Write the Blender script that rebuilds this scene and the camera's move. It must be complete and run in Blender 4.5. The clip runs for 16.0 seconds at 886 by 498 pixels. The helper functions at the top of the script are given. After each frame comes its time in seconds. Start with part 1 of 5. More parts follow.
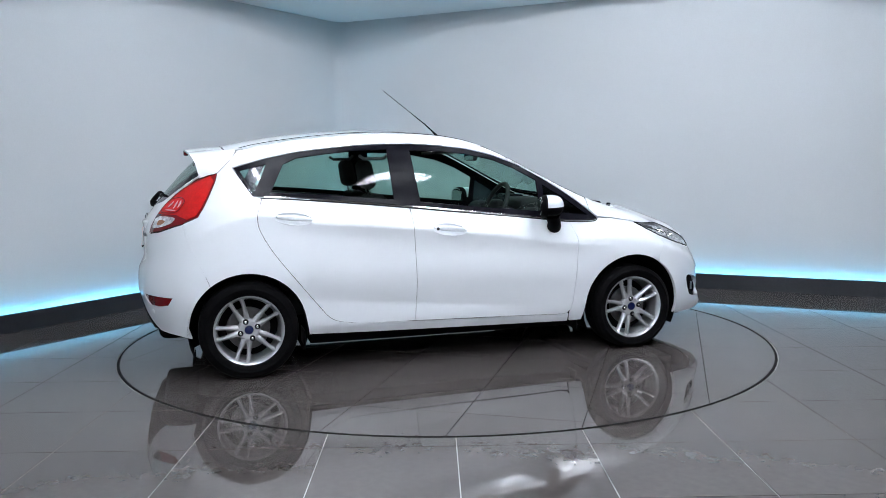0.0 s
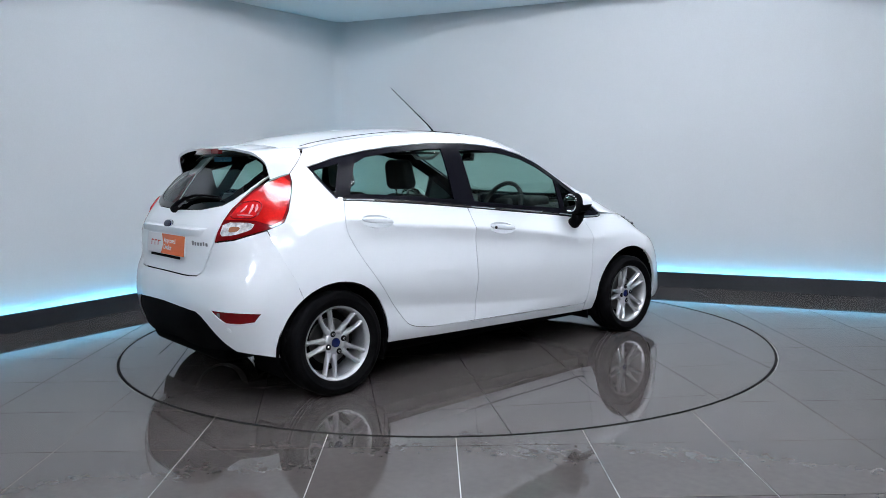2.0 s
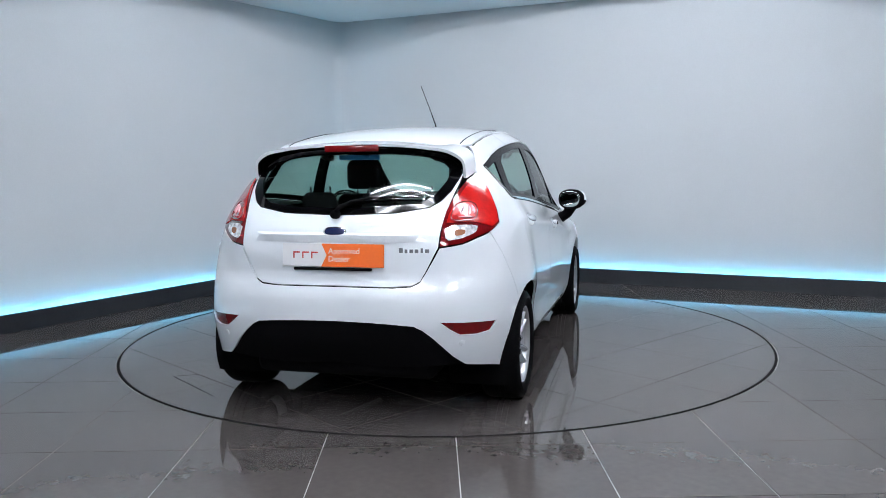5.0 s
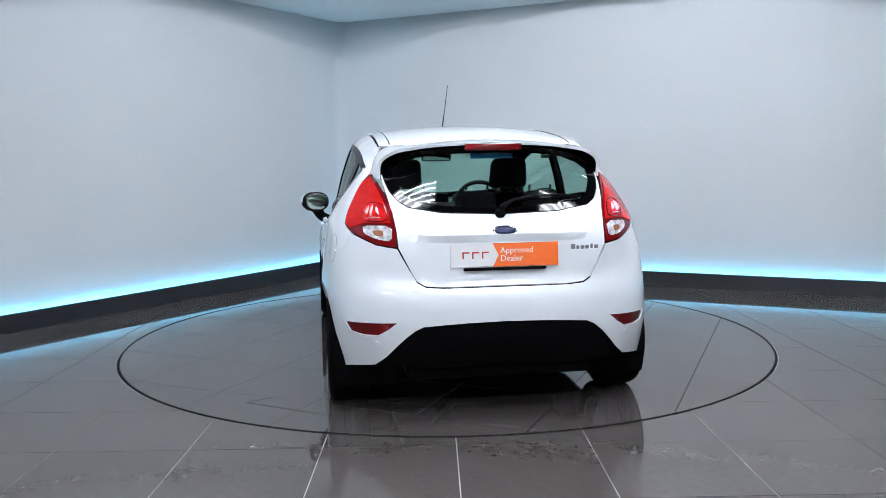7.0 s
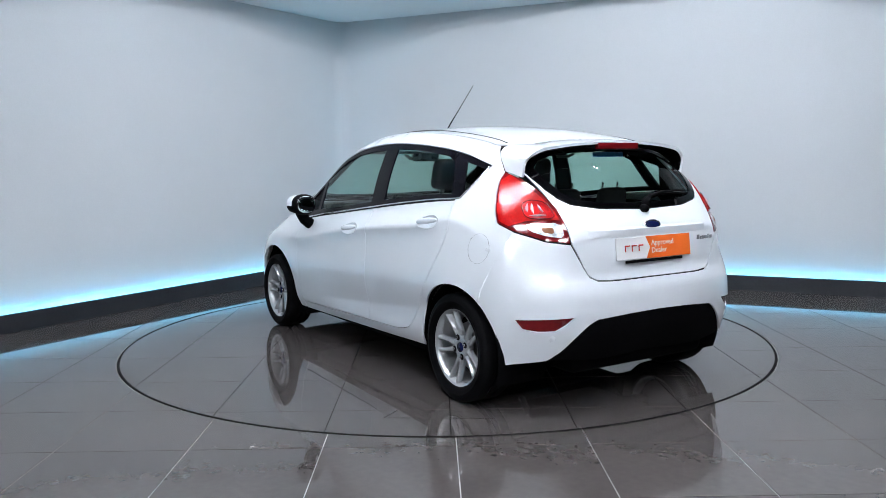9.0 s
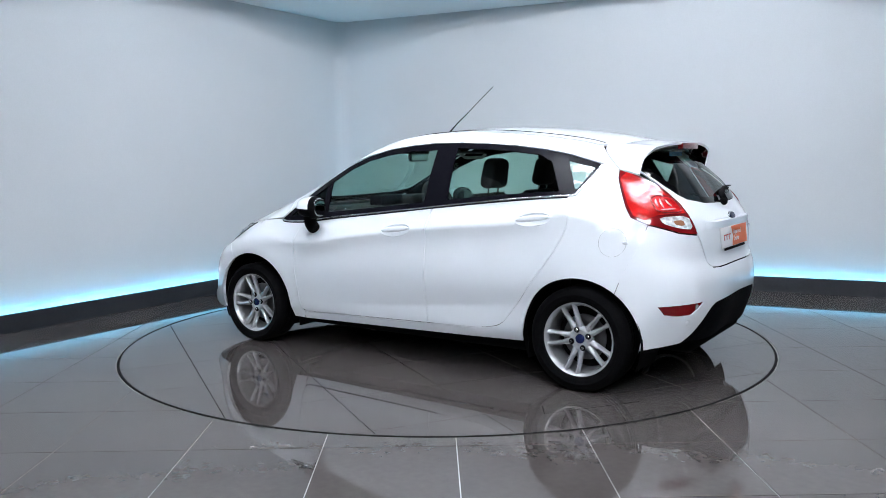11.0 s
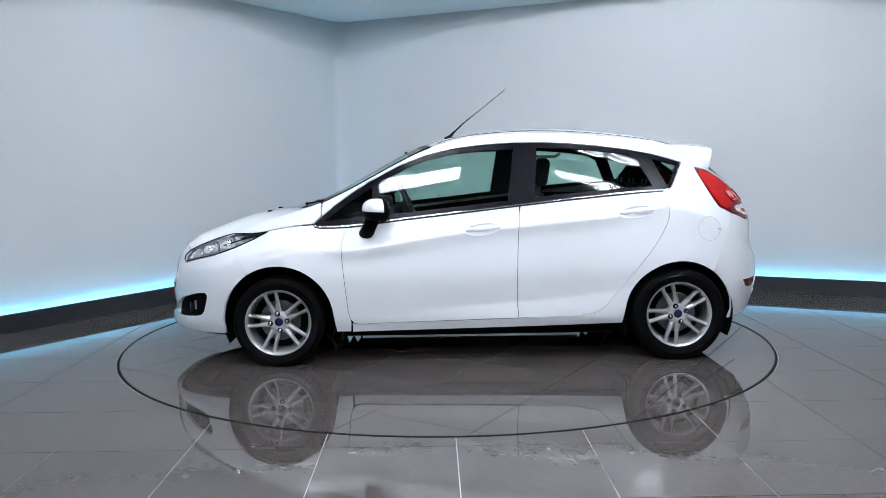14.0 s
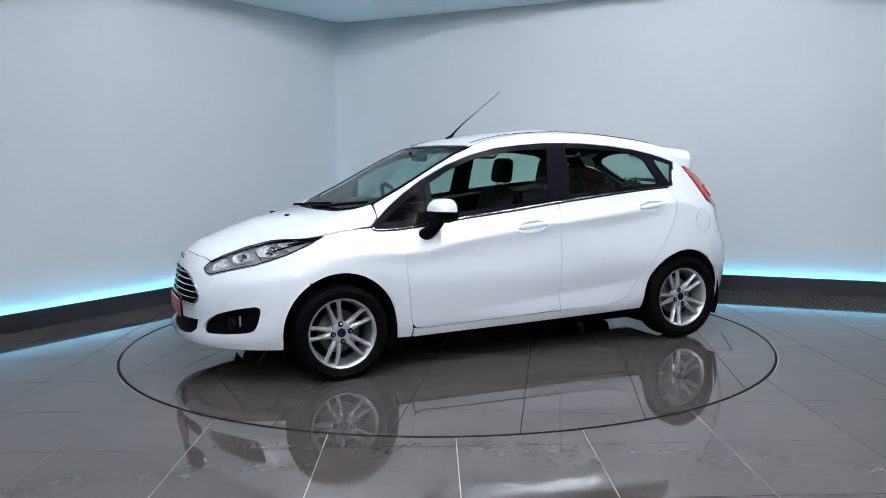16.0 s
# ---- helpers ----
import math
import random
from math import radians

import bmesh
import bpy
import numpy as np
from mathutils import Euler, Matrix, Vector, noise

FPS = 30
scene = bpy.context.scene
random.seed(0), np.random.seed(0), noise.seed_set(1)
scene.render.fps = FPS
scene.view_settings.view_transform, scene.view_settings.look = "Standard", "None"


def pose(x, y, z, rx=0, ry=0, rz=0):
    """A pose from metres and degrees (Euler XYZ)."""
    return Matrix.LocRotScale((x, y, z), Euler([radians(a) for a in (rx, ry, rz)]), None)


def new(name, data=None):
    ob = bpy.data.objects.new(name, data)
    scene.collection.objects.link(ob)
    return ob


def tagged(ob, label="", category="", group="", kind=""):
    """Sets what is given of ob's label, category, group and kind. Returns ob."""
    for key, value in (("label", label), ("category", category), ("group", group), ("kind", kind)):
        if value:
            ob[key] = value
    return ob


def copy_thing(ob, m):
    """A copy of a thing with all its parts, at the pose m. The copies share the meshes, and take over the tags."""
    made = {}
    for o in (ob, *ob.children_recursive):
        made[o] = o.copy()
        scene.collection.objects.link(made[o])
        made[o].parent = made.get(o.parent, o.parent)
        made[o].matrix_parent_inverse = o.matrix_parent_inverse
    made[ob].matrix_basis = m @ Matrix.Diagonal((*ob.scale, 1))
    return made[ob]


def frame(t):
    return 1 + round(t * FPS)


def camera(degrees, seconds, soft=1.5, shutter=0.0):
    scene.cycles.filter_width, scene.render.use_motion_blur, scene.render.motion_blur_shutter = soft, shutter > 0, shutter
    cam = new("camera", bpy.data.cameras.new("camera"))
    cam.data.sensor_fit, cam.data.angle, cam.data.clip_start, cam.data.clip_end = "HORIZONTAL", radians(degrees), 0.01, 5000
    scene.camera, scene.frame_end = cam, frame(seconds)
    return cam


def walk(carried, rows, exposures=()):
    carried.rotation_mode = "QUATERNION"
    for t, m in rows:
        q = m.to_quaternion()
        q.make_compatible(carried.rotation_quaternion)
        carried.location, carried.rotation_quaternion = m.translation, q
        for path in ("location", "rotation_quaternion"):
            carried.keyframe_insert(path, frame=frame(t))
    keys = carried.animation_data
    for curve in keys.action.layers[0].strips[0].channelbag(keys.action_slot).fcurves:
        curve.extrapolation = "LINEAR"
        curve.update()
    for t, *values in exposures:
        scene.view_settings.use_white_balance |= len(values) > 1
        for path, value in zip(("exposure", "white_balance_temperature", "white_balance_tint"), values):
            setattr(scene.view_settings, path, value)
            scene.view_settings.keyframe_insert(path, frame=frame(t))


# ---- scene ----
# The camera stands still before a showroom turntable.
cam = camera(56.19, 16.0, soft=0.75)
VIEW = pose(0.0, -5.922, 1.269, 83.804, 0.696, 0.095)
walk(cam, [(0.0, VIEW), (16.0, VIEW)], exposures=[(0.0, -0.01), (4.0, -0.03), (6.4, 0.06), (9.0, 0.10), (12.5, 0.14), (14.0, 0.03), (16.0, -0.06)])

# ---- world and light ----
world = bpy.data.worlds.new("world")
scene.world = world
world.use_nodes = True
world.node_tree.nodes["Background"].inputs["Color"].default_value = (0.004, 0.004, 0.005, 1)
world.node_tree.nodes["Background"].inputs["Strength"].default_value = 1.0

TUBE = 47.0      # tubes of the ceiling fixtures
LED = 60.0       # cyan strip behind the plinth


# ---- materials ----
def material(name, colour, rough=0.5, metal=0.0, grain=0.0, scale=40.0, bump=0.0, coat=0.0, emit=0.0,
             rough_var=0.0, stain=0.0, stain_scale=2.0, spec=0.5, per_piece=0.0):
    """A procedural surface: fine grain, broad stains, relief, and a shift of tone from piece to piece."""
    m = bpy.data.materials.new(name)
    m.use_nodes = True
    n, l = m.node_tree.nodes, m.node_tree.links
    b = n["Principled BSDF"]
    b.inputs["Base Color"].default_value = (*colour, 1)
    b.inputs["Roughness"].default_value = rough
    b.inputs["Metallic"].default_value = metal
    b.inputs["Coat Weight"].default_value = coat
    b.inputs["Coat Roughness"].default_value = 0.03
    b.inputs["Specular IOR Level"].default_value = spec
    if emit:
        b.inputs["Emission Color"].default_value = (*colour, 1)
        b.inputs["Emission Strength"].default_value = emit
        return m
    co = n.new("ShaderNodeTexCoord")
    fine = n.new("ShaderNodeTexNoise")
    fine.inputs["Scale"].default_value = scale
    fine.inputs["Detail"].default_value = 5
    l.new(co.outputs["Object"], fine.inputs["Vector"])
    broad = n.new("ShaderNodeTexNoise")
    broad.inputs["Scale"].default_value = stain_scale
    broad.inputs["Detail"].default_value = 4
    l.new(co.outputs["Object"], broad.inputs["Vector"])
    value = None
    for src, amount in ((fine.outputs["Fac"], grain), (broad.outputs["Fac"], stain)):
        if not amount:
            continue
        r = n.new("ShaderNodeMapRange")
        r.inputs["From Min"].default_value, r.inputs["From Max"].default_value = 0.3, 0.7
        r.inputs["To Min"].default_value, r.inputs["To Max"].default_value = 1 - amount, 1 + amount
        l.new(src, r.inputs["Value"])
        if value is None:
            value = r.outputs[0]
        else:
            mul = n.new("ShaderNodeMath")
            mul.operation = "MULTIPLY"
            l.new(value, mul.inputs[0])
            l.new(r.outputs[0], mul.inputs[1])
            value = mul.outputs[0]
    if per_piece:
        info = n.new("ShaderNodeObjectInfo")
        r = n.new("ShaderNodeMapRange")
        r.inputs["To Min"].default_value, r.inputs["To Max"].default_value = 1 - per_piece, 1 + per_piece
        l.new(info.outputs["Random"], r.inputs["Value"])
        mul = n.new("ShaderNodeMath")
        mul.operation = "MULTIPLY"
        mul.inputs[0].default_value = 1.0
        if value is not None:
            l.new(value, mul.inputs[0])
        l.new(r.outputs[0], mul.inputs[1])
        value = mul.outputs[0]
    if value is not None:
        sc = n.new("ShaderNodeVectorMath")
        sc.operation = "SCALE"
        sc.inputs[0].default_value = colour
        l.new(value, sc.inputs["Scale"])
        l.new(sc.outputs["Vector"], b.inputs["Base Color"])
    if rough_var:
        r = n.new("ShaderNodeMapRange")
        r.inputs["From Min"].default_value, r.inputs["From Max"].default_value = 0.3, 0.7
        r.inputs["To Min"].default_value, r.inputs["To Max"].default_value = max(0.0, rough - rough_var), rough + rough_var
        l.new(broad.outputs["Fac"], r.inputs["Value"])
        l.new(r.outputs[0], b.inputs["Roughness"])
    if bump:
        bp = n.new("ShaderNodeBump")
        bp.inputs["Strength"].default_value = bump
        bp.inputs["Distance"].default_value = 0.002
        l.new(fine.outputs["Fac"], bp.inputs["Height"])
        l.new(bp.outputs["Normal"], b.inputs["Normal"])
    return m


def glass_material(name, tint, rough=0.0, gain=0.70):
    """Thin tinted pane: clear body with a mirror gloss that grows at grazing angles."""
    m = bpy.data.materials.new(name)
    m.use_nodes = True
    n, l = m.node_tree.nodes, m.node_tree.links
    n.remove(n["Principled BSDF"])
    clear = n.new("ShaderNodeBsdfTransparent")
    clear.inputs["Color"].default_value = (*tint, 1)
    gloss = n.new("ShaderNodeBsdfGlossy")
    gloss.inputs["Roughness"].default_value = rough
    mix = n.new("ShaderNodeMixShader")
    lw = n.new("ShaderNodeLayerWeight")
    lw.inputs["Blend"].default_value = 0.5
    pw = n.new("ShaderNodeMath")
    pw.operation = "POWER"
    pw.inputs[1].default_value = 4.0
    l.new(lw.outputs["Facing"], pw.inputs[0])
    ma = n.new("ShaderNodeMath")
    ma.operation = "MULTIPLY_ADD"
    ma.inputs[1].default_value, ma.inputs[2].default_value = gain, 0.064 * gain
    l.new(pw.outputs[0], ma.inputs[0])
    l.new(ma.outputs[0], mix.inputs[0])
    l.new(clear.outputs[0], mix.inputs[1])
    l.new(gloss.outputs[0], mix.inputs[2])
    l.new(mix.outputs[0], n["Material Output"].inputs["Surface"])
    return m


M = dict(
    wall=material("wall_paint", (0.56, 0.585, 0.60), 0.75, grain=0.02, scale=90, bump=0.04, stain=0.03, stain_scale=0.6),
    ceiling=material("ceiling_paint", (0.80, 0.80, 0.79), 0.8, grain=0.02, scale=60, stain=0.03, stain_scale=0.8),
    plinth=material("plinth_paint", (0.018, 0.020, 0.024), 0.42, grain=0.15, scale=60, stain=0.15, stain_scale=3, bump=0.05),
    hall=material("hall_wall", (0.07, 0.07, 0.075), 0.85, grain=0.05, stain=0.15, spec=0.2),
    tile=material("porcelain_tile", (0.068, 0.059, 0.056), 0.04, grain=0.06, scale=25, stain=0.08, stain_scale=1.7,
                  rough_var=0.015, per_piece=0.05, spec=0.35),
    grout=material("grout", (0.30, 0.29, 0.28), 0.85, grain=0.3, scale=30, stain=0.5, stain_scale=1.2),
    disc_grout=material("disc_joint", (0.016, 0.015, 0.015), 0.85, grain=0.2, scale=50, spec=0.05),
    steel_rim=material("turntable_rim", (0.008, 0.008, 0.008), 0.8, grain=0.1, spec=0.05),
    tube=material("fluorescent_tube", (0.90, 0.955, 1.062), emit=TUBE),
    led=material("led_strip", (0.10, 0.62, 1.0), emit=LED),
    fixture=material("fixture_enamel", (0.75, 0.75, 0.74), 0.4, grain=0.03),
    paint=material("white_car_paint", (0.86, 0.895, 0.925), 0.30, grain=0.006, scale=300, stain=0.01, coat=1.0),
    trim=material("black_gloss_trim", (0.006, 0.006, 0.009), 0.25, spec=0.08, grain=0.1, scale=120, stain=0.1),
    plastic=material("black_grained_plastic", (0.0035, 0.0035, 0.004), 0.7, spec=0.03, grain=0.2, scale=300, bump=0.3, stain=0.1),
    inner=material("dark_inner_body", (0.004, 0.004, 0.0045), 0.85, spec=0.03, grain=0.1, stain=0.2),
    rubber=material("tyre_rubber", (0.0035, 0.0035, 0.004), 0.75, spec=0.05, grain=0.15, scale=120, stain=0.2, stain_scale=8, bump=0.15),
    alloy=material("silver_alloy", (0.60, 0.61, 0.62), 0.24, metal=0.62, grain=0.03, scale=120, stain=0.05),
    black_glass=material("black_glass_border", (0.002, 0.002, 0.0025), 0.04, spec=0.35, grain=0.05),
    barrel=material("dull_alloy", (0.26, 0.265, 0.27), 0.42, metal=0.55, grain=0.06, scale=120, stain=0.15, stain_scale=6),
    disc_steel=material("brake_disc_steel", (0.13, 0.13, 0.13), 0.35, metal=0.8, grain=0.08, stain=0.1),
    lamp_bezel=material("smoked_chrome_bezel", (0.66, 0.67, 0.69), 0.14, metal=0.6, grain=0.15, scale=50),
    # colour of the reflections painted on the brake lenses
    pink_glint=material("pink_glint", (0.85, 0.42, 0.44), 0.12, metal=0.15, grain=0.3, scale=60, coat=1.0, bump=0.6),
    badge_silver=material("satin_badge_silver", (0.24, 0.25, 0.27), 0.3, metal=0.4, grain=0.04),
    alloy_dark=material("brake_steel", (0.05, 0.05, 0.052), 0.5, metal=0.6, grain=0.1, stain=0.2),
    chrome=material("chrome", (0.75, 0.76, 0.78), 0.08, metal=1.0, grain=0.02),
    red_lens=material("red_lens", (0.46, 0.008, 0.007), 0.14, grain=0.12, scale=70, stain=0.15, stain_scale=9, coat=0.35, spec=0.3, bump=0.4),
    dark_red=material("dark_red_lens", (0.16, 0.004, 0.006), 0.10, grain=0.05, scale=60, coat=0.6),
    brake_red=material("faceted_red_lens", (0.58, 0.010, 0.012), 0.05, grain=0.35, scale=45, stain=0.25, stain_scale=20, coat=1.0, spec=0.5, bump=1.0),
    facet=material("faceted_reflector", (0.80, 0.81, 0.83), 0.15, metal=0.30, grain=0.45, scale=45, stain=0.3, stain_scale=25, bump=1.0),
    amber=material("amber_lens", (0.30, 0.13, 0.07), 0.15, grain=0.05),
    orange=material("orange_vinyl", (0.85, 0.15, 0.02), 0.4, grain=0.03, scale=90, stain=0.03),
    white_vinyl=material("white_vinyl", (0.80, 0.80, 0.80), 0.35, grain=0.01, stain=0.02),
    red_vinyl=material("red_vinyl", (0.55, 0.05, 0.04), 0.4, grain=0.02),
    blue=material("blue_enamel", (0.005, 0.010, 0.055), 0.25, grain=0.03),
    blue_film=material("blue_sticker", (0.03, 0.25, 0.65), 0.4, grain=0.03),
    fabric=material("seat_fabric", (0.011, 0.011, 0.0125), 0.9, grain=0.25, scale=200, bump=0.3, stain=0.15, stain_scale=6),
    dash=material("dashboard_vinyl", (0.014, 0.014, 0.015), 0.65, grain=0.15, scale=220, bump=0.3, stain=0.1),
    liner=material("headliner_cloth", (0.12, 0.12, 0.118), 0.9, grain=0.08, scale=200),
    glass=glass_material("tinted_car_glass", (0.60, 0.78, 0.72)),
    quarter_glass=glass_material("quarter_glass", (0.03, 0.04, 0.04), 0.15, 0.12),
    lens=glass_material("clear_lens", (0.92, 0.93, 0.94)),
    mirror=material("mirror_glass", (0.40, 0.46, 0.44), 0.02, metal=1.0),
)


# ---- mesh helpers ----
def link_mesh(name, verts, faces, mat, smooth=True, mats=None, face_mats=None):
    me = bpy.data.meshes.new(name)
    me.from_pydata([tuple(v) for v in verts], [], [tuple(f) for f in faces])
    for mm in (mats or [mat]):
        me.materials.append(mm)
    if face_mats is not None:
        me.polygons.foreach_set("material_index", face_mats)
    me.polygons.foreach_set("use_smooth", [smooth] * len(me.polygons))
    me.update()
    return me


def part(name, me, parent, label="", m=None):
    """Links a mesh as one object under a thing or under a part."""
    if isinstance(me, bmesh.types.BMesh):
        raise TypeError("give a mesh")
    ob = new(name, me)
    ob.parent = parent
    if m is not None:
        ob.matrix_basis = m
    return tagged(ob, label)


def thing(name, label, category, group="", kind="", m=None):
    ob = new(name)
    if m is not None:
        ob.matrix_basis = m
    return tagged(ob, label, category, group, kind)


def bm_mesh(name, bm, mat, smooth=True):
    bmesh.ops.recalc_face_normals(bm, faces=bm.faces[:])
    me = bpy.data.meshes.new(name)
    bm.to_mesh(me)
    bm.free()
    me.materials.append(mat)
    me.polygons.foreach_set("use_smooth", [smooth] * len(me.polygons))
    me.update()
    return me


def sharp(me, degrees=35):
    me.set_sharp_from_angle(angle=radians(degrees))
    return me


def rounded_box(name, sx, sy, sz, mat, r=0.01, seg=2, taper=1.0, at=(0, 0, 0)):
    """A bevelled block centred at `at`; taper narrows its top."""
    bm = bmesh.new()
    bmesh.ops.create_cube(bm, size=1.0)
    for v in bm.verts:
        k = taper if v.co.z > 0 else 1.0
        v.co = Vector((v.co.x * sx * k, v.co.y * sy * k, v.co.z * sz))
    bmesh.ops.bevel(bm, geom=bm.edges[:], offset=r, segments=seg, affect="EDGES", profile=0.5)
    bmesh.ops.translate(bm, verts=bm.verts, vec=at)
    return sharp(bm_mesh(name, bm, mat), 40)


def lathe(name, profile, mat, seg=48, axis="y"):
    """Turns a profile of (radius, height) round an axis."""
    verts, faces = [], []
    n = len(profile)
    for i in range(seg):
        a = 2 * math.pi * i / seg
        for r, h in profile:
            c, s = r * math.cos(a), r * math.sin(a)
            verts.append((c, h, s) if axis == "y" else (c, s, h))
    for i in range(seg):
        j = (i + 1) % seg
        for k in range(n - 1):
            f = (i * n + k, i * n + k + 1, j * n + k + 1, j * n + k)
            faces.append(f if axis != "y" else f[::-1])
    me = link_mesh(name, verts, faces, mat)
    return sharp(me, 40)


def sweep(name, path, radius, mat, seg=8, closed=False, flat=1.0):
    """A tube along a path of points; radius may be a list."""
    pts = [Vector(q) for q in path]
    verts, faces = [], []
    n = len(pts)
    for i, q in enumerate(pts):
        a = pts[(i - 1) % n] if (closed or i) else q
        b = pts[(i + 1) % n] if (closed or i < n - 1) else q
        d = (b - a).normalized()
        side = d.cross(Vector((0, 0, 1)))
        side = side.normalized() if side.length > 1e-4 else Vector((1, 0, 0))
        up = side.cross(d)
        r = radius[i] if isinstance(radius, (list, tuple)) else radius
        for k in range(seg):
            w = 2 * math.pi * k / seg
            verts.append(q + side * (r * math.cos(w)) + up * (r * flat * math.sin(w)))
    for i in range(n if closed else n - 1):
        j = (i + 1) % n
        for k in range(seg):
            k2 = (k + 1) % seg
            faces.append((i * seg + k, i * seg + k2, j * seg + k2, j * seg + k))
    if not closed:
        faces.append(tuple(range(seg))[::-1])
        faces.append(tuple((n - 1) * seg + k for k in range(seg)))
    return link_mesh(name, verts, faces, mat)


# ---- the room ----
CORNER = Vector((-1.185, 3.76))
WALL_L, WALL_R = Vector((math.cos(radians(58.1)), math.sin(radians(58.1)))), Vector((math.cos(radians(-24.8)), math.sin(radians(-24.8))))
CEIL = 2.825
OPENING = 2.50, 3.60    # depth and right half-width of the round end of the ceiling opening
DISC_R, TILE, GRID_TURN = 2.232, 0.5954, 0.825


def slab(name, a, b, thick, z0, z1, mat, out):
    """An upright slab from a to b in plan, thickened towards `out`."""
    o = Vector(out).normalized() * thick
    quad = [a, b, b + o, a + o]
    verts = [(q.x, q.y, z) for z in (z0, z1) for q in quad]
    faces = [(0, 1, 5, 4), (1, 2, 6, 5), (2, 3, 7, 6), (3, 0, 4, 7), (4, 5, 6, 7), (3, 2, 1, 0)]
    bm = bmesh.new()
    bv = [bm.verts.new(v) for v in verts]
    for f in faces:
        bm.faces.new([bv[k] for k in f])
    return bm_mesh(name, bm, mat, smooth=False)


NL = Vector((-WALL_L.y, WALL_L.x))     # out of the room through the left wall
NR = Vector((-WALL_R.y, WALL_R.x))     # out of the room through the right wall
GAP = 0.075


def room():
    # Curved fillet where the two walls meet, so one continuous sheet
    far_l = CORNER - WALL_L * 11.0
    far_r = CORNER + WALL_R * 9.0
    rad, pts = 0.16, []
    bis = (WALL_R - WALL_L).normalized()
    half = math.acos(max(-1, min(1, (-WALL_L).dot(WALL_R)))) / 2
    cen = CORNER + bis * (rad / math.sin(half))
    ta, tb = CORNER - WALL_L * (rad / math.tan(half)), CORNER + WALL_R * (rad / math.tan(half))
    a0, a1 = math.atan2(ta.y - cen.y, ta.x - cen.x), math.atan2(tb.y - cen.y, tb.x - cen.x)
    while a1 - a0 > math.pi:
        a1 -= 2 * math.pi
    while a1 - a0 < -math.pi:
        a1 += 2 * math.pi
    line = [far_l] + [cen + Vector((math.cos(a0 + (a1 - a0) * i / 10), math.sin(a0 + (a1 - a0) * i / 10))) * rad for i in range(11)] + [far_r]
    for name, pp in (("wall_left", line[:7]), ("wall_right", line[6:])):
        verts, faces = [], []
        m = len(pp)
        for off in (0.0, 0.15):
            for i, q in enumerate(pp):
                d = (q - cen).normalized() if 0 < i < m - 1 or m < 3 else None
                nrm = NL if name == "wall_left" else NR
                q2 = q + (d if d is not None else nrm) * off
                verts += [(q2.x, q2.y, -0.05), (q2.x, q2.y, 4.3)]
        for i in range(m - 1):
            faces.append((2 * i, 2 * i + 2, 2 * i + 3, 2 * i + 1))
            k = 2 * m
            faces.append((k + 2 * i, k + 2 * i + 1, k + 2 * i + 3, k + 2 * i + 2))
        me = link_mesh(name, verts, faces, M["wall"])
        tagged(new(name, me), "pale grey painted plaster showroom wall", "wall", kind="structure")
    # the plinth before each wall, and the strip lamp behind it
    for name, a, d, nrm in (("plinth_left", CORNER, -WALL_L, NL), ("plinth_right", CORNER, WALL_R, NR)):
        inner = CORNER + bis * (GAP / math.sin(half))
        outer = inner + d * (10.4 if name == "plinth_left" else 8.6)
        tagged(new(name, slab(name, inner, outer, 0.022, 0.0, 0.142, M["plinth"], nrm)),
               "low black painted plinth board along the showroom wall", "plinth", kind="structure")
        s0 = inner + d * 0.05 + nrm * 0.034
        s1 = outer + nrm * 0.034
        tagged(new("led_strip", slab("led_strip", s0, s1, 0.010, 0.085, 0.097, M["led"], nrm)),
               "glowing cyan light strip behind the wall plinth", "light strip")
    # added, unseen back of the hall, behind the camera; its pale wall bounces light
    bl, br = far_l, far_r
    p0, p1 = Vector((bl.x - 0.5, -9.5)), Vector((br.x + 0.5, -9.5))
    tagged(new("wall_back", slab("wall_back", p0, p1, 0.15, -0.05, 4.3, M["wall"], (0, -1))), "unseen pale wall added behind the camera to bounce light", "wall", kind="structure")
    # unseen too; dark, so the car windows mirror little light
    tagged(new("wall_side", slab("wall_side", Vector((br.x, br.y)), Vector((br.x + 0.5, -9.5)), 0.15, -0.05, 4.3, M["hall"], (1, 0))),
           "unseen dark side wall added to close the hall", "wall", kind="structure")
    # ceiling with a long opening that ends in a half circle over the turntable
    ro, side = OPENING
    ring = [Vector((max(ro * math.cos(a), side * math.cos(a)), ro * math.sin(a) - 0.05)) for a in [math.pi * i / 40 for i in range(41)]]
    # bay to x -5 added to let the left fill fixture shine through
    ring += [Vector((-ro, -2.6)), Vector((-5.0, -2.6)), Vector((-5.0, -8.6)), Vector((side, -8.6))]
    outer = [Vector((12, -10.5)), Vector((12, 6)), Vector((-12, 6)), Vector((-12, -10.5))]
    from mathutils.geometry import delaunay_2d_cdt
    vs = ring + outer
    n = len(ring)
    ed = [(i, (i + 1) % n) for i in range(n)] + [(n + i, n + (i + 1) % 4) for i in range(4)]
    v2, _, f2, _, _, _ = delaunay_2d_cdt(vs, ed, [], 0, 1e-6)

    def inside(q):
        return (Vector((q.x * (ro / side if q.x > 0 else 1.0), q.y + 0.05)).length < ro - 0.005) if q.y > -0.05 else (-8.6 < q.y and q.x < side and q.x > (-ro if q.y > -2.6 else -5.0))
    faces = [f for f in f2 if not inside(sum((v2[i] for i in f), Vector((0, 0))) / 3)]
    top = len(v2)
    verts = [(v.x, v.y, CEIL) for v in v2] + [(v.x, v.y, CEIL + 0.06) for v in v2]
    allf = [tuple(f)[::-1] for f in faces] + [tuple(i + top for i in f) for f in faces]
    for i in range(n):
        j = (i + 1) % n
